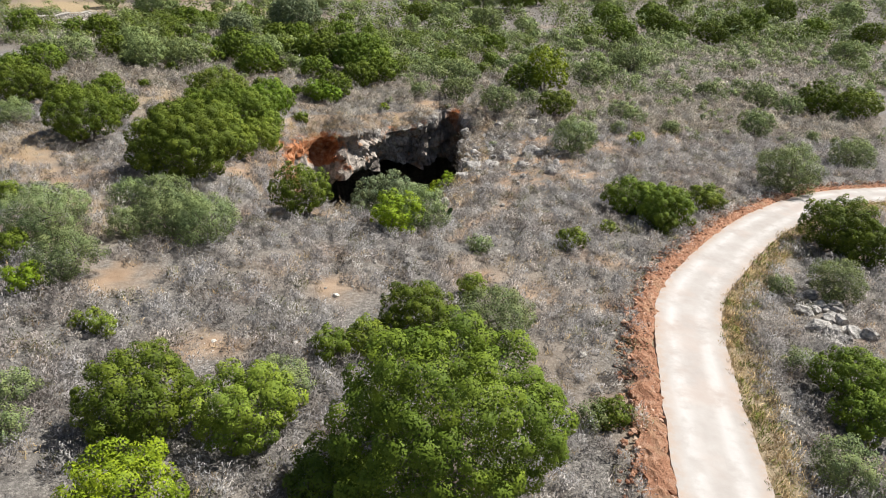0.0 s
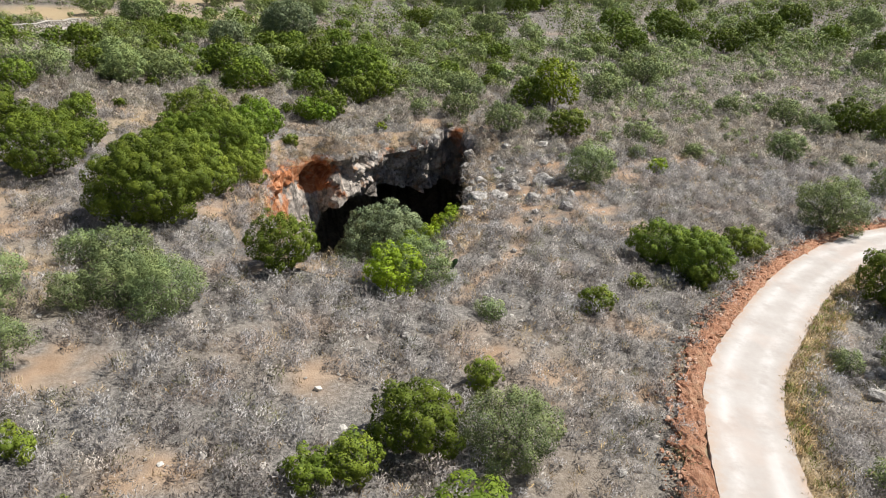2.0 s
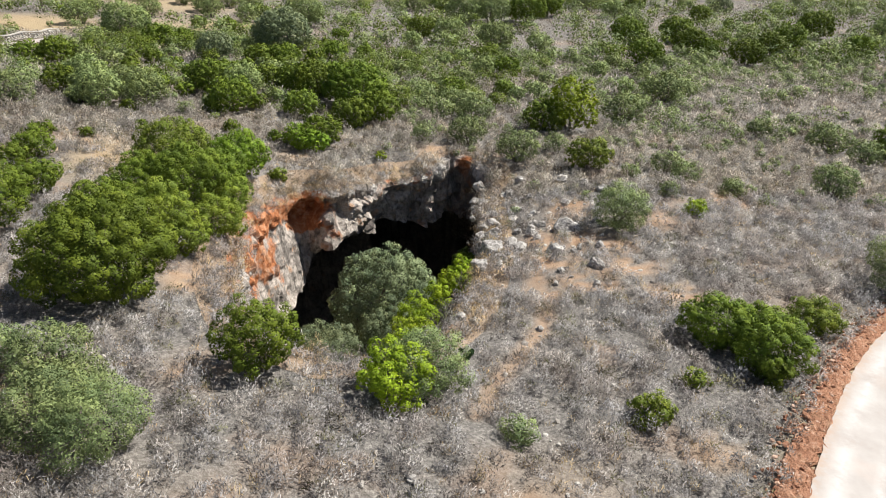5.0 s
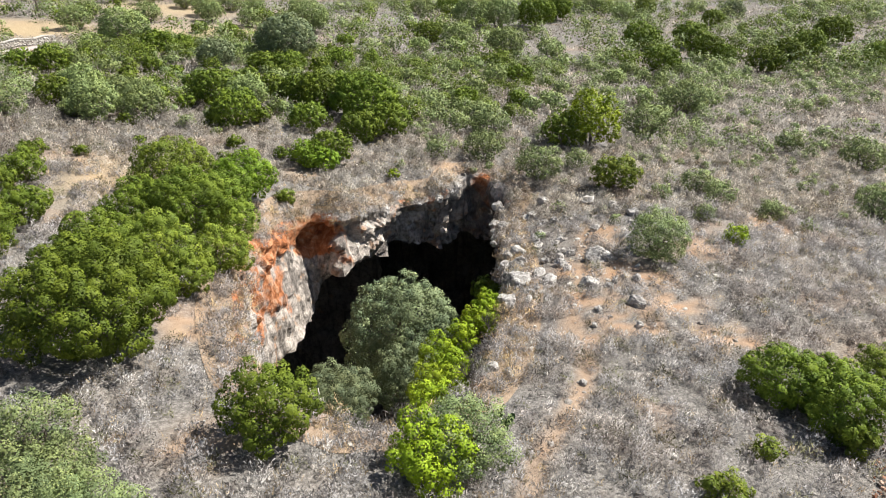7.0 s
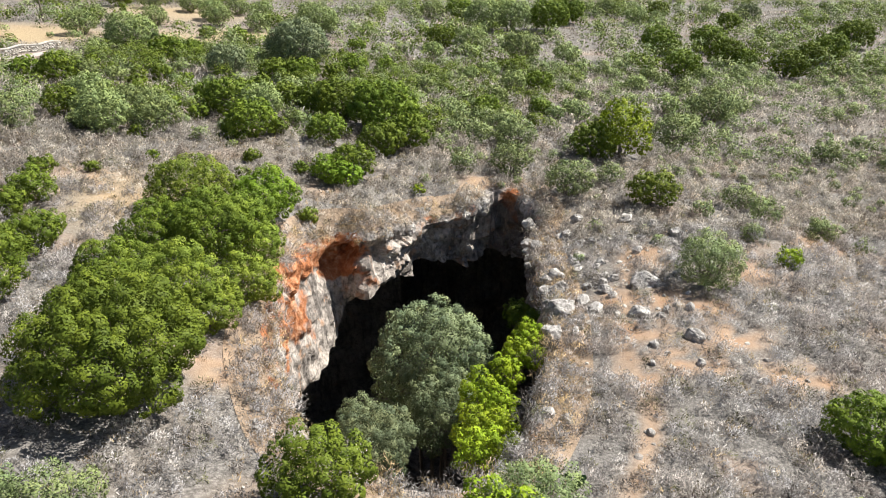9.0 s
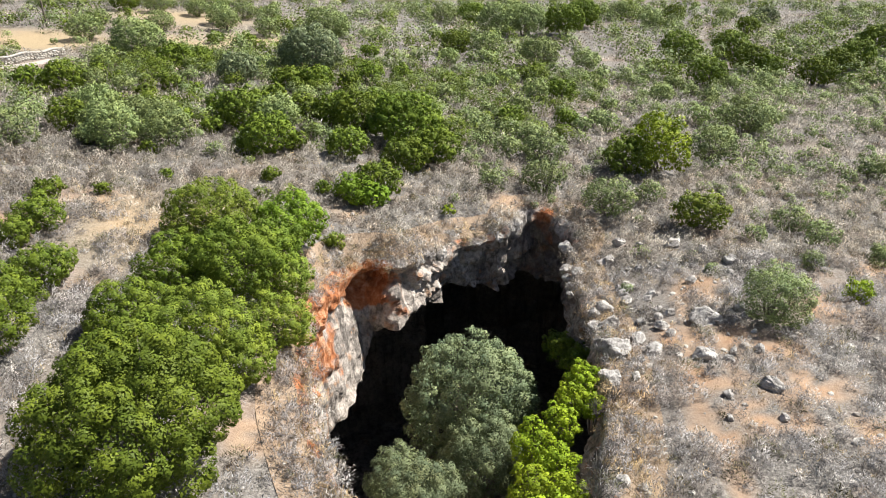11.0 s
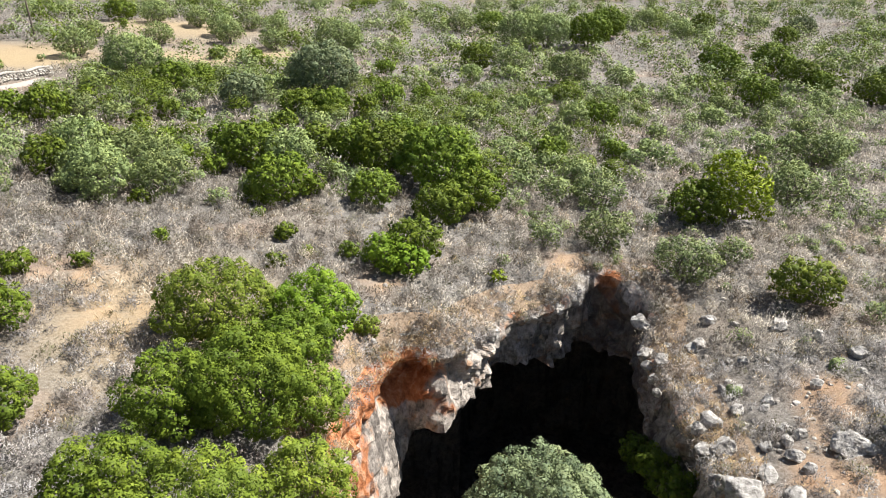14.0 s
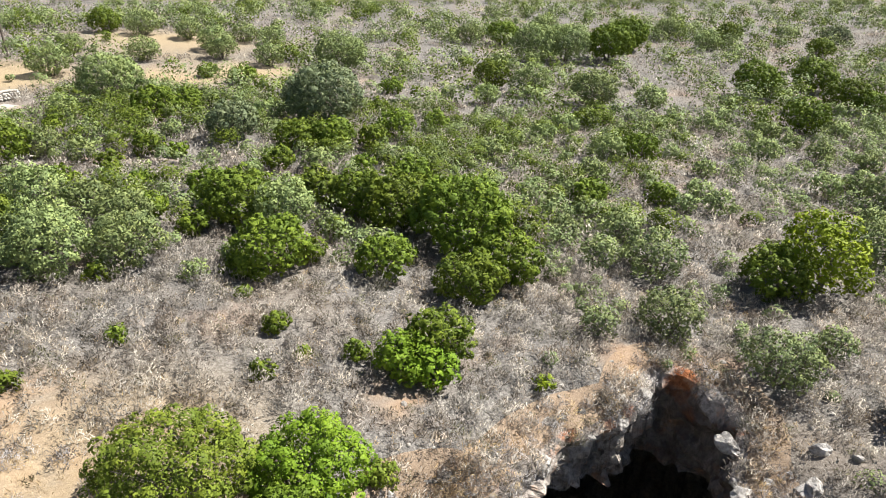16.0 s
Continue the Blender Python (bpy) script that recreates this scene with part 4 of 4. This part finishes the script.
def scrub_here(x, y, want):
    ok = free(x, y) & (np.abs(x + 1) < 0.56 * y + 7)
    ok &= (nearest(x, y, TRAIL) > 0.02 + 0.36 * rng.random(len(x)))
    bare = cover_map(x, y)
    for px, py, rx, ry in FIELDS:
        ok &= ((x - px) / rx) ** 2 + ((y - py) / ry) ** 2 > 0.75 + 0.5 * rng.random(len(x))
    gaps = np.array([fbm(a * 0.42, b * 0.42, 9.0, 3) for a, b in zip(x, y)])
    ok &= gaps < 0.30 + 0.3 * rng.random(len(x))
    under = np.full(len(x), 9.0)
    for a, b, r in PLANTED:
        under = np.minimum(under, np.hypot(x - a, y - b) - 0.75 * r)
    for a, b, r in ROCKS:
        under = np.minimum(under, np.hypot(x - a, y - b + 0.3) - r - 0.12)
    ok &= under > 0
    ok &= rng.random(len(x)) < np.clip(1.0 - bare * want * 1.25, 0.22, 1)
    return ok


def strewn(x0, x1, y0, y1, gap, keep):
    """Places on a loose grid, about gap apart."""
    X, Y = np.meshgrid(np.arange(x0, x1, gap), np.arange(y0, y1, gap * 0.87))
    X[1::2] += gap / 2
    x, y = X.ravel() + rng.normal(size=X.size) * gap * 0.24, Y.ravel() + rng.normal(size=X.size) * gap * 0.24
    k = keep(x, y)
    return x[k], y[k]


parts = [
    ("dry_scrub", "tangled grey dry scrub covering the hillside", TWIG, 0.78, (-44, 44, 10, 61), 0.53, 245, 0.0150, 0.125, 0.45, 1.1, 0.6),
    ("dry_scrub", "grey dry scrub on the slope beyond the sinkhole", TWIG2, 0.92, (-42, 46, 61, 82), 0.66, 150, 0.022, 0.20, 0.45, 1.1, 0.6),
    ("dry_scrub", "grey dry scrub on the slope towards the far track", TWIG2, 1.2, (-66, 66, 82, 122), 0.84, 60, 0.040, 0.32, 0.45, 0.95, 0.65),
    ("dry_scrub", "grey dry scrub in the distance", TWIG2, 2.0, (-90, 100, 122, 180), 1.1, 28, 0.06, 0.36, 0.4, 0.8, 0.3),
    ("dry_grass", "pale straw-coloured dry grass tufts", STRAW, 1.15, (-44, 44, 10, 80), 0.32, 26, 0.011, 0.22, 0.9, 1.1, -0.15),
    ("low_herbs", "dull green low herbs among the dry scrub", HERB, 2.1, (-44, 44, 10, 95), 0.50, 95, 0.016, 0.16, 0.4, 0.9, 0.6),
]
for name, text, mat, gap, (x0, x1, y0, y1), size, blades, width, long, upright, flat, want in parts:
    px, py = strewn(x0, x1, y0, y1, gap, lambda a, b: scrub_here(a, b, want))
    cloud = tufts(px, py, size, blades, width, long, upright, flat)
    tagged(foliage(name, cloud, mat), text, "scrub" if "grass" not in name else "grass", kind="stuff")


# Scrub and grass that hang over the sinkhole's rim.
k = rng.integers(0, len(RIM), 620)
o = rng.uniform(-0.15, 1.7, 620)
way_out = outward(RIM)
hx, hy = RIM[k, 0] + way_out[k, 0] * o, RIM[k, 1] + way_out[k, 1] * o
low = np.where(o < 0.4, 0.35 * (0.4 - o), 0.0)
for name, text, mat, part_of in (("rim_scrub", "dry scrub hanging over the sinkhole's rim", TWIG, slice(0, 430)), ("rim_grass", "dry brown grass on the sinkhole's rim", STRAW, slice(430, 620))):
    cloud = tufts(hx[part_of], hy[part_of], 0.5, 90, 0.014, 0.22, 0.35, 0.9, heights(hx[part_of], hy[part_of]) - low[part_of])
    tagged(foliage(name, cloud, mat), text, "scrub", kind="stuff")


# Far woods: a mixed thicket that thins out to the right.
def far_woods(kind, n, x0, x1, y0, y1, rlo, rhi, leaves, text, odds):
    x, y = rng.uniform(x0, x1, n), rng.uniform(y0, y1, n)
    ok = free(x, y, 1.0) & (nearest(x, y - 1, FAR_TRACK) > 4.0) & (np.abs(x) < 30 + 0.55 * y) & (rng.random(n) < odds(x, y))
    gap = np.full(n, 9.0)
    for a, b, r in PLANTED:
        gap = np.minimum(gap, np.hypot(x - a, y - b) - 0.8 * r)
    ok &= gap > 0.6
    x, y = x[ok], y[ok]
    r = rng.uniform(rlo, rhi, len(x))
    z = land(x, y)
    per = 7
    c = np.repeat(np.stack([x, y, z], 1), per, axis=0)
    rr = np.repeat(r, per)
    d = unit(rng.normal(size=(len(c), 3)))
    d[:, 2] = np.abs(d[:, 2])
    c = c + d * (rr * 0.55)[:, None] + np.array([0, 0, 1]) * (rr * 0.45)[:, None]
    cloud = leaf_cloud(c, rr * 0.5, leaves, 0.07 if y0 < 60 else 0.10 if y0 < 115 else 0.17, 0.5, d, 0.25)
    tagged(foliage("far_thicket", cloud, LEAF[kind]), text, "thicket", kind="stuff")


def wood_odds(x, y):
    patchy = np.array([0.5 + 1.3 * fbm(a * 0.045, b * 0.06, 21.0, 3) for a, b in zip(x, y)])
    right = np.clip((x - 0.12 * y) / 14, 0, 1)
    field = np.zeros(len(x))
    for px, py, rx, ry in FIELDS:
        field = np.maximum(field, np.exp(-(((x - px) / rx / 1.2) ** 2 + ((y - py) / ry / 1.2) ** 2) ** 2))
    return np.clip(0.25 + patchy, 0.1, 1) * (1 - 0.3 * right * (y < 108)) * (1 - 0.93 * field)


far_woods("O", 1700, -75, 70, 78, 120, 0.5, 1.3, 24, "grey-green thicket of far bushes", wood_odds)
far_woods("P", 800, -75, 70, 80, 120, 0.5, 1.4, 28, "pale olive thicket of far bushes", wood_odds)
far_woods("D", 560, -75, 14, 82, 120, 0.8, 1.8, 42, "dark-green thicket of far bushes", wood_odds)
far_woods("O", 330, -6, 52, 58, 82, 0.3, 0.75, 26, "small grey-green shrubs scattered among dry scrub", lambda x, y: 0.25 + 0.35 * (y > 68))
far_woods("O", 950, -115, 115, 116, 225, 1.1, 2.4, 21, "grey-green thicket in the distance", wood_odds)
far_woods("P", 950, -115, 115, 116, 225, 1.1, 2.4, 21, "pale olive thicket in the distance", wood_odds)
far_woods("D", 950, -115, 115, 116, 225, 1.2, 2.4, 21, "dark-green thicket in the distance", wood_odds)


# ---- rocks ----
def rock_shape(r, seed, flat=0.7, fine=0):
    """An angular block: a ball cut by many planes, then roughened."""
    bm = bmesh.new()
    bmesh.ops.create_icosphere(bm, subdivisions=fine or (4 if r > 0.34 else 3), radius=1.0)
    g = np.random.default_rng(seed)
    cuts = unit(g.normal(size=(14, 3)))
    at = 0.58 + 0.30 * g.random(14)
    for v in bm.verts:
        p = np.array(v.co)
        for d, a in zip(cuts, at):
            beyond = float(p @ d) - a
            if beyond > 0:
                p = p - d * beyond
        p = p * (1 + 0.16 * noise.fractal(tuple(p * 1.9 + seed), 1.0, 2.0, 4))
        v.co = Vector(p * np.array([1.25, 0.95, flat * 1.15])) * r
    return bm


def boulder(x, y, r, flat=0.7, text="pale grey limestone boulder half sunk in dry soil"):
    me = bpy.data.meshes.new("boulder")
    bm = rock_shape(r, int(abs(x * 71 + y * 37)) + 3, flat)
    bm.to_mesh(me)
    bm.free()
    me.materials.append(BOULDER)
    ob = tagged(new("boulder", me), text, "rock", "boulders on the slope")
    ob.location = (x, y, height(x, y) + r * flat * 0.4)
    ob.rotation_euler = (0.2 * math.sin(x * 9), 0.2 * math.cos(y * 7), x * 3 + y)
    return ob


for bx, by, br in ROCKS:
    boulder(bx, by, br, 0.72 if br > 0.4 else 0.8, "pale grey limestone boulder half sunk in dry soil" if br > 0.4 else "angular grey limestone rock among dry scrub")


def stones(name, text, mat, x, y, size, lift=0.0):
    """Loose stones, each a rough little lump."""
    n = len(x)
    z = heights(x, y) + lift
    q = (1 + math.sqrt(5)) / 2
    ico_v = unit(np.array([(-1, q, 0), (1, q, 0), (-1, -q, 0), (1, -q, 0), (0, -1, q), (0, 1, q), (0, -1, -q), (0, 1, -q), (q, 0, -1), (q, 0, 1), (-q, 0, -1), (-q, 0, 1)]))
    ico_f = np.array([(0, 11, 5), (0, 5, 1), (0, 1, 7), (0, 7, 10), (0, 10, 11), (1, 5, 9), (5, 11, 4), (11, 10, 2), (10, 7, 6), (7, 1, 8), (3, 9, 4), (3, 4, 2), (3, 2, 6), (3, 6, 8), (3, 8, 9), (4, 9, 5), (2, 4, 11), (6, 2, 10), (8, 6, 7), (9, 8, 1)])
    s = (size * (0.4 + 1.3 * rng.random(n) ** 2.5))[:, None, None]
    V = ico_v[None] * s * (0.7 + 0.5 * rng.random((n, 12, 1))) * (0.7 + 0.6 * rng.random((n, 1, 3)))
    V[:, :, 2] *= 0.75
    a = rng.random(n) * 6.28
    R = np.zeros((n, 3, 3))
    R[:, 0, 0], R[:, 0, 1], R[:, 1, 0], R[:, 1, 1], R[:, 2, 2] = np.cos(a), -np.sin(a), np.sin(a), np.cos(a), 1
    V = np.einsum("nij,nkj->nki", R, V) + np.stack([x, y, z], 1)[:, None]
    F = (ico_f[None] + 12 * np.arange(n)[:, None, None]).reshape(-1, 3)
    tagged(solid(name, V.reshape(-1, 3), F, mat), text, "stones", kind="stuff")


near_road = ROAD[(ROAD[:, 1] > 8) & (ROAD[:, 0] < 45)]
side = unit(np.gradient(near_road, axis=0))
pick = rng.integers(0, len(near_road), 3400)
off = ROAD_HALF + 0.1 + rng.random(3400) ** 0.9 * 1.3
sx = near_road[pick, 0] - side[pick, 1] * off + rng.normal(size=3400) * 0.2
sy = near_road[pick, 1] + side[pick, 0] * off + rng.normal(size=3400) * 0.2
ok = nearest(sx, sy, ROAD) > ROAD_HALF + 0.12
stones("red_rubble", "loose red stones and clods along the road bank", RUBBLE, sx[ok], sy[ok], 0.072, 0.14)
px, py = places(1500, -20, 30, 10, 72, lambda a, b: free(a, b))
stones("loose_stones", "small pale stones scattered over the slope", PEBBLE, px, py, 0.10, 0.02)
px, py = rng.normal(5.5, 3.2, 170), rng.normal(57.0, 5.0, 170)
k = free(px, py)
stones("loose_stones", "pale limestone rubble strewn beside the sinkhole", PEBBLE, px[k], py[k], 0.15, 0.0)


# Grass along the road's outer edge.
pick = rng.integers(0, len(near_road), 1500)
off = -(ROAD_HALF + 0.05 + rng.random(1500) ** 1.3 * 1.3)
shift = rng.uniform(-0.4, 0.4, 1500)
gx = near_road[pick, 0] - side[pick, 1] * off + side[pick, 0] * shift
gy = near_road[pick, 1] + side[pick, 0] * off + side[pick, 1] * shift
cut = rng.random(1500) < 0.74
for name, text, mat, k in (("verge_grass", "straw-coloured grass along the concrete road", STRAW, cut), ("verge_weeds", "green weeds along the concrete road's edge", LEAF["M"], ~cut)):
    cloud = tufts(gx[k], gy[k], 0.26, 30, 0.012, 0.22, 0.9, 1.1)
    tagged(foliage(name, cloud, mat), text, "grass", kind="stuff")

back_lip = RIM[(RIM[:, 1] > 60) & (RIM[:, 0] > -8.5)]
for q in back_lip[::5]:
    if more.random() < 0.6:
        boulder(q[0] + more.normal() * 0.2, q[1] + 0.25 + more.normal() * 0.25, 0.2 + 0.4 * more.random() ** 1.8, 0.8, "weathered grey rock on the sinkhole's edge").location.z -= 0.34

edge = np.flatnonzero((RIM[:, 0] > -0.5) & (RIM[:, 1] > 50) & (RIM[:, 1] < 66))
for i in edge[::4]:
    if more.random() < 0.6:
        q = RIM[i] + way_out[i] * (0.1 + 2.2 * more.random())
        boulder(q[0], q[1], 0.24 + 0.42 * more.random() ** 1.6, 0.85, "angular grey limestone rock on the sinkhole's edge").location.z -= 0.22

# ---- small things ----
def dead_shrub(x, y, h, lift=0.0, text="leafless pale grey shrub with bare branching twigs"):
    """Bare branches that fork twice."""
    g = np.random.default_rng(int(x * 50 + y * 90))
    paths = []
    for k in range(9):
        a = 6.28 * k / 9 + g.random()
        foot = np.zeros(3)
        mid_p = np.array([math.cos(a) * h * 0.22, math.sin(a) * h * 0.22, h * 0.45]) + g.normal(size=3) * 0.04
        paths.append([(foot, 0.022), (mid_p * 0.5 + g.normal(size=3) * 0.02, 0.018), (mid_p, 0.013)])
        for m in range(5):
            tip = mid_p + unit(np.array([math.cos(a), math.sin(a), 1.3]) + g.normal(size=3) * 0.7) * h * (0.3 + 0.3 * g.random())
            paths.append([(mid_p, 0.012), ((mid_p + tip) / 2 + g.normal(size=3) * 0.03, 0.009), (tip, 0.004)])
    V, F = tubes(paths, 4)
    ob = tagged(solid("dead_shrub", V, F, TWIG), text, "shrub")
    ob.location = (x, y, height(x, y) + lift - 0.03)


dead_shrub(-0.6, 42.6, 1.1, -0.3)
dead_shrub(0.3, 47.0, 1.0, -0.4)
dead_shrub(-1.0, 41.2, 0.9, -0.1)
dead_shrub(1.2, 47.8, 0.9)


def cactus(x, y):
    """A clump of flat oval pads."""
    root = tagged(new("prickly_pear"), "small prickly pear cactus with flat green pads", "cactus")
    root.location = (x, y, height(x, y))
    g = np.random.default_rng(4)
    for k in range(9):
        bm = bmesh.new()
        bmesh.ops.create_uvsphere(bm, u_segments=10, v_segments=7, radius=1.0)
        low, turn = (k < 4), g.random() * 6.28
        tall = 0.17 + 0.05 * g.random()
        bmesh.ops.scale(bm, verts=bm.verts, vec=(tall * 0.62, 0.028, tall))
        me = bpy.data.meshes.new("pad")
        bm.to_mesh(me)
        bm.free()
        me.materials.append(PAD)
        ob = new("pad", me)
        ob.parent = root
        reach = 0.10 if low else 0.22
        ob.location = (reach * math.cos(turn), reach * math.sin(turn), 0.16 if low else 0.42)
        ob.rotation_euler = (0.35 * math.sin(turn * 2), 0.5 * math.cos(turn), turn)


cactus(0.2, 36.9)


def utility_pole(x, y):
    root = tagged(new("utility_pole"), "weathered wooden utility pole beside a dry field", "pole")
    root.location = (x, y, height(x, y) - 0.2)
    V, F = tubes([[((0, 0, 0), 0.15), ((0, 0, 5), 0.13), ((0, 0, 9.6), 0.10)]], 10)
    solid("pole", V, F, BARK, root)
    V, F = tubes([[((-0.9, 0, 9.1), 0.05), ((0, 0, 9.12), 0.055), ((0.9, 0, 9.1), 0.05)]], 6)
    solid("crossarm", V, F, BARK, root)
    for dx in (-0.75, 0.0, 0.75):
        V, F = tubes([[((dx, 0, 9.14), 0.03), ((dx, 0, 9.24), 0.06), ((dx, 0, 9.34), 0.03)]], 8)
        solid("insulator", V, F, WALLSTONE, root, "pale ceramic insulator")


utility_pole(-66.3, 133.1)


def field_wall():
    """A low dry-stone wall with a flat coping beside the far track."""
    line = curve_points([(-59.6, 98.6), (-57.6, 101.6), (-56.0, 104.4), (-54.8, 107.8), (-53.7, 112.4)], 0.42)
    way = unit(np.gradient(line, axis=0))
    root = tagged(new("field_wall"), "low whitish dry-stone wall beside a pale track", "wall")
    g = np.random.default_rng(8)
    stone = bpy.data.meshes.new("stone")
    bm = rock_shape(0.2, 77, 0.7, 2)
    bm.to_mesh(stone)
    bm.free()
    stone.materials.append(WALLSTONE)
    for i, (p, w) in enumerate(zip(line, way)):
        z = height(*p)
        for row in range(3):
            ob = new("stone", stone)
            ob.parent = root
            ob.location = (p[0] + g.normal() * 0.03, p[1] + 0.17 * (row % 2) * w[1], z + 0.12 + 0.24 * row)
            ob.rotation_euler = (g.random() * 0.5, g.random() * 0.5, math.atan2(w[1], w[0]) + g.normal() * 0.25)
            k = 0.85 + 0.35 * g.random()
            ob.scale = (k, k * 1.1, k)
    V, F = [], []
    for p, w in zip(line, way):
        z = height(*p) + 0.80
        n = np.array((-w[1], w[0])) * 0.24
        V += [(p[0] - n[0], p[1] - n[1], z), (p[0] + n[0], p[1] + n[1], z), (p[0] + n[0], p[1] + n[1], z + 0.1), (p[0] - n[0], p[1] - n[1], z + 0.1)]
    for i in range(len(line) - 1):
        for a in range(4):
            b = (a + 1) % 4
            F.append((4 * i + a, 4 * i + b, 4 * i + 4 + b, 4 * i + 4 + a))
    solid("coping", V, F, WALLSTONE, root, "flat pale coping")


field_wall()
t = rng.random(150)
sx = 16.9 + (14.2 - 16.9) * t + rng.normal(size=150) * 0.35
sy = 119.6 + (105.0 - 119.6) * t
stones("pale_stone_line", "line of pale loose stones on the far slope", PEBBLE, sx, sy, 0.34, 0.08)
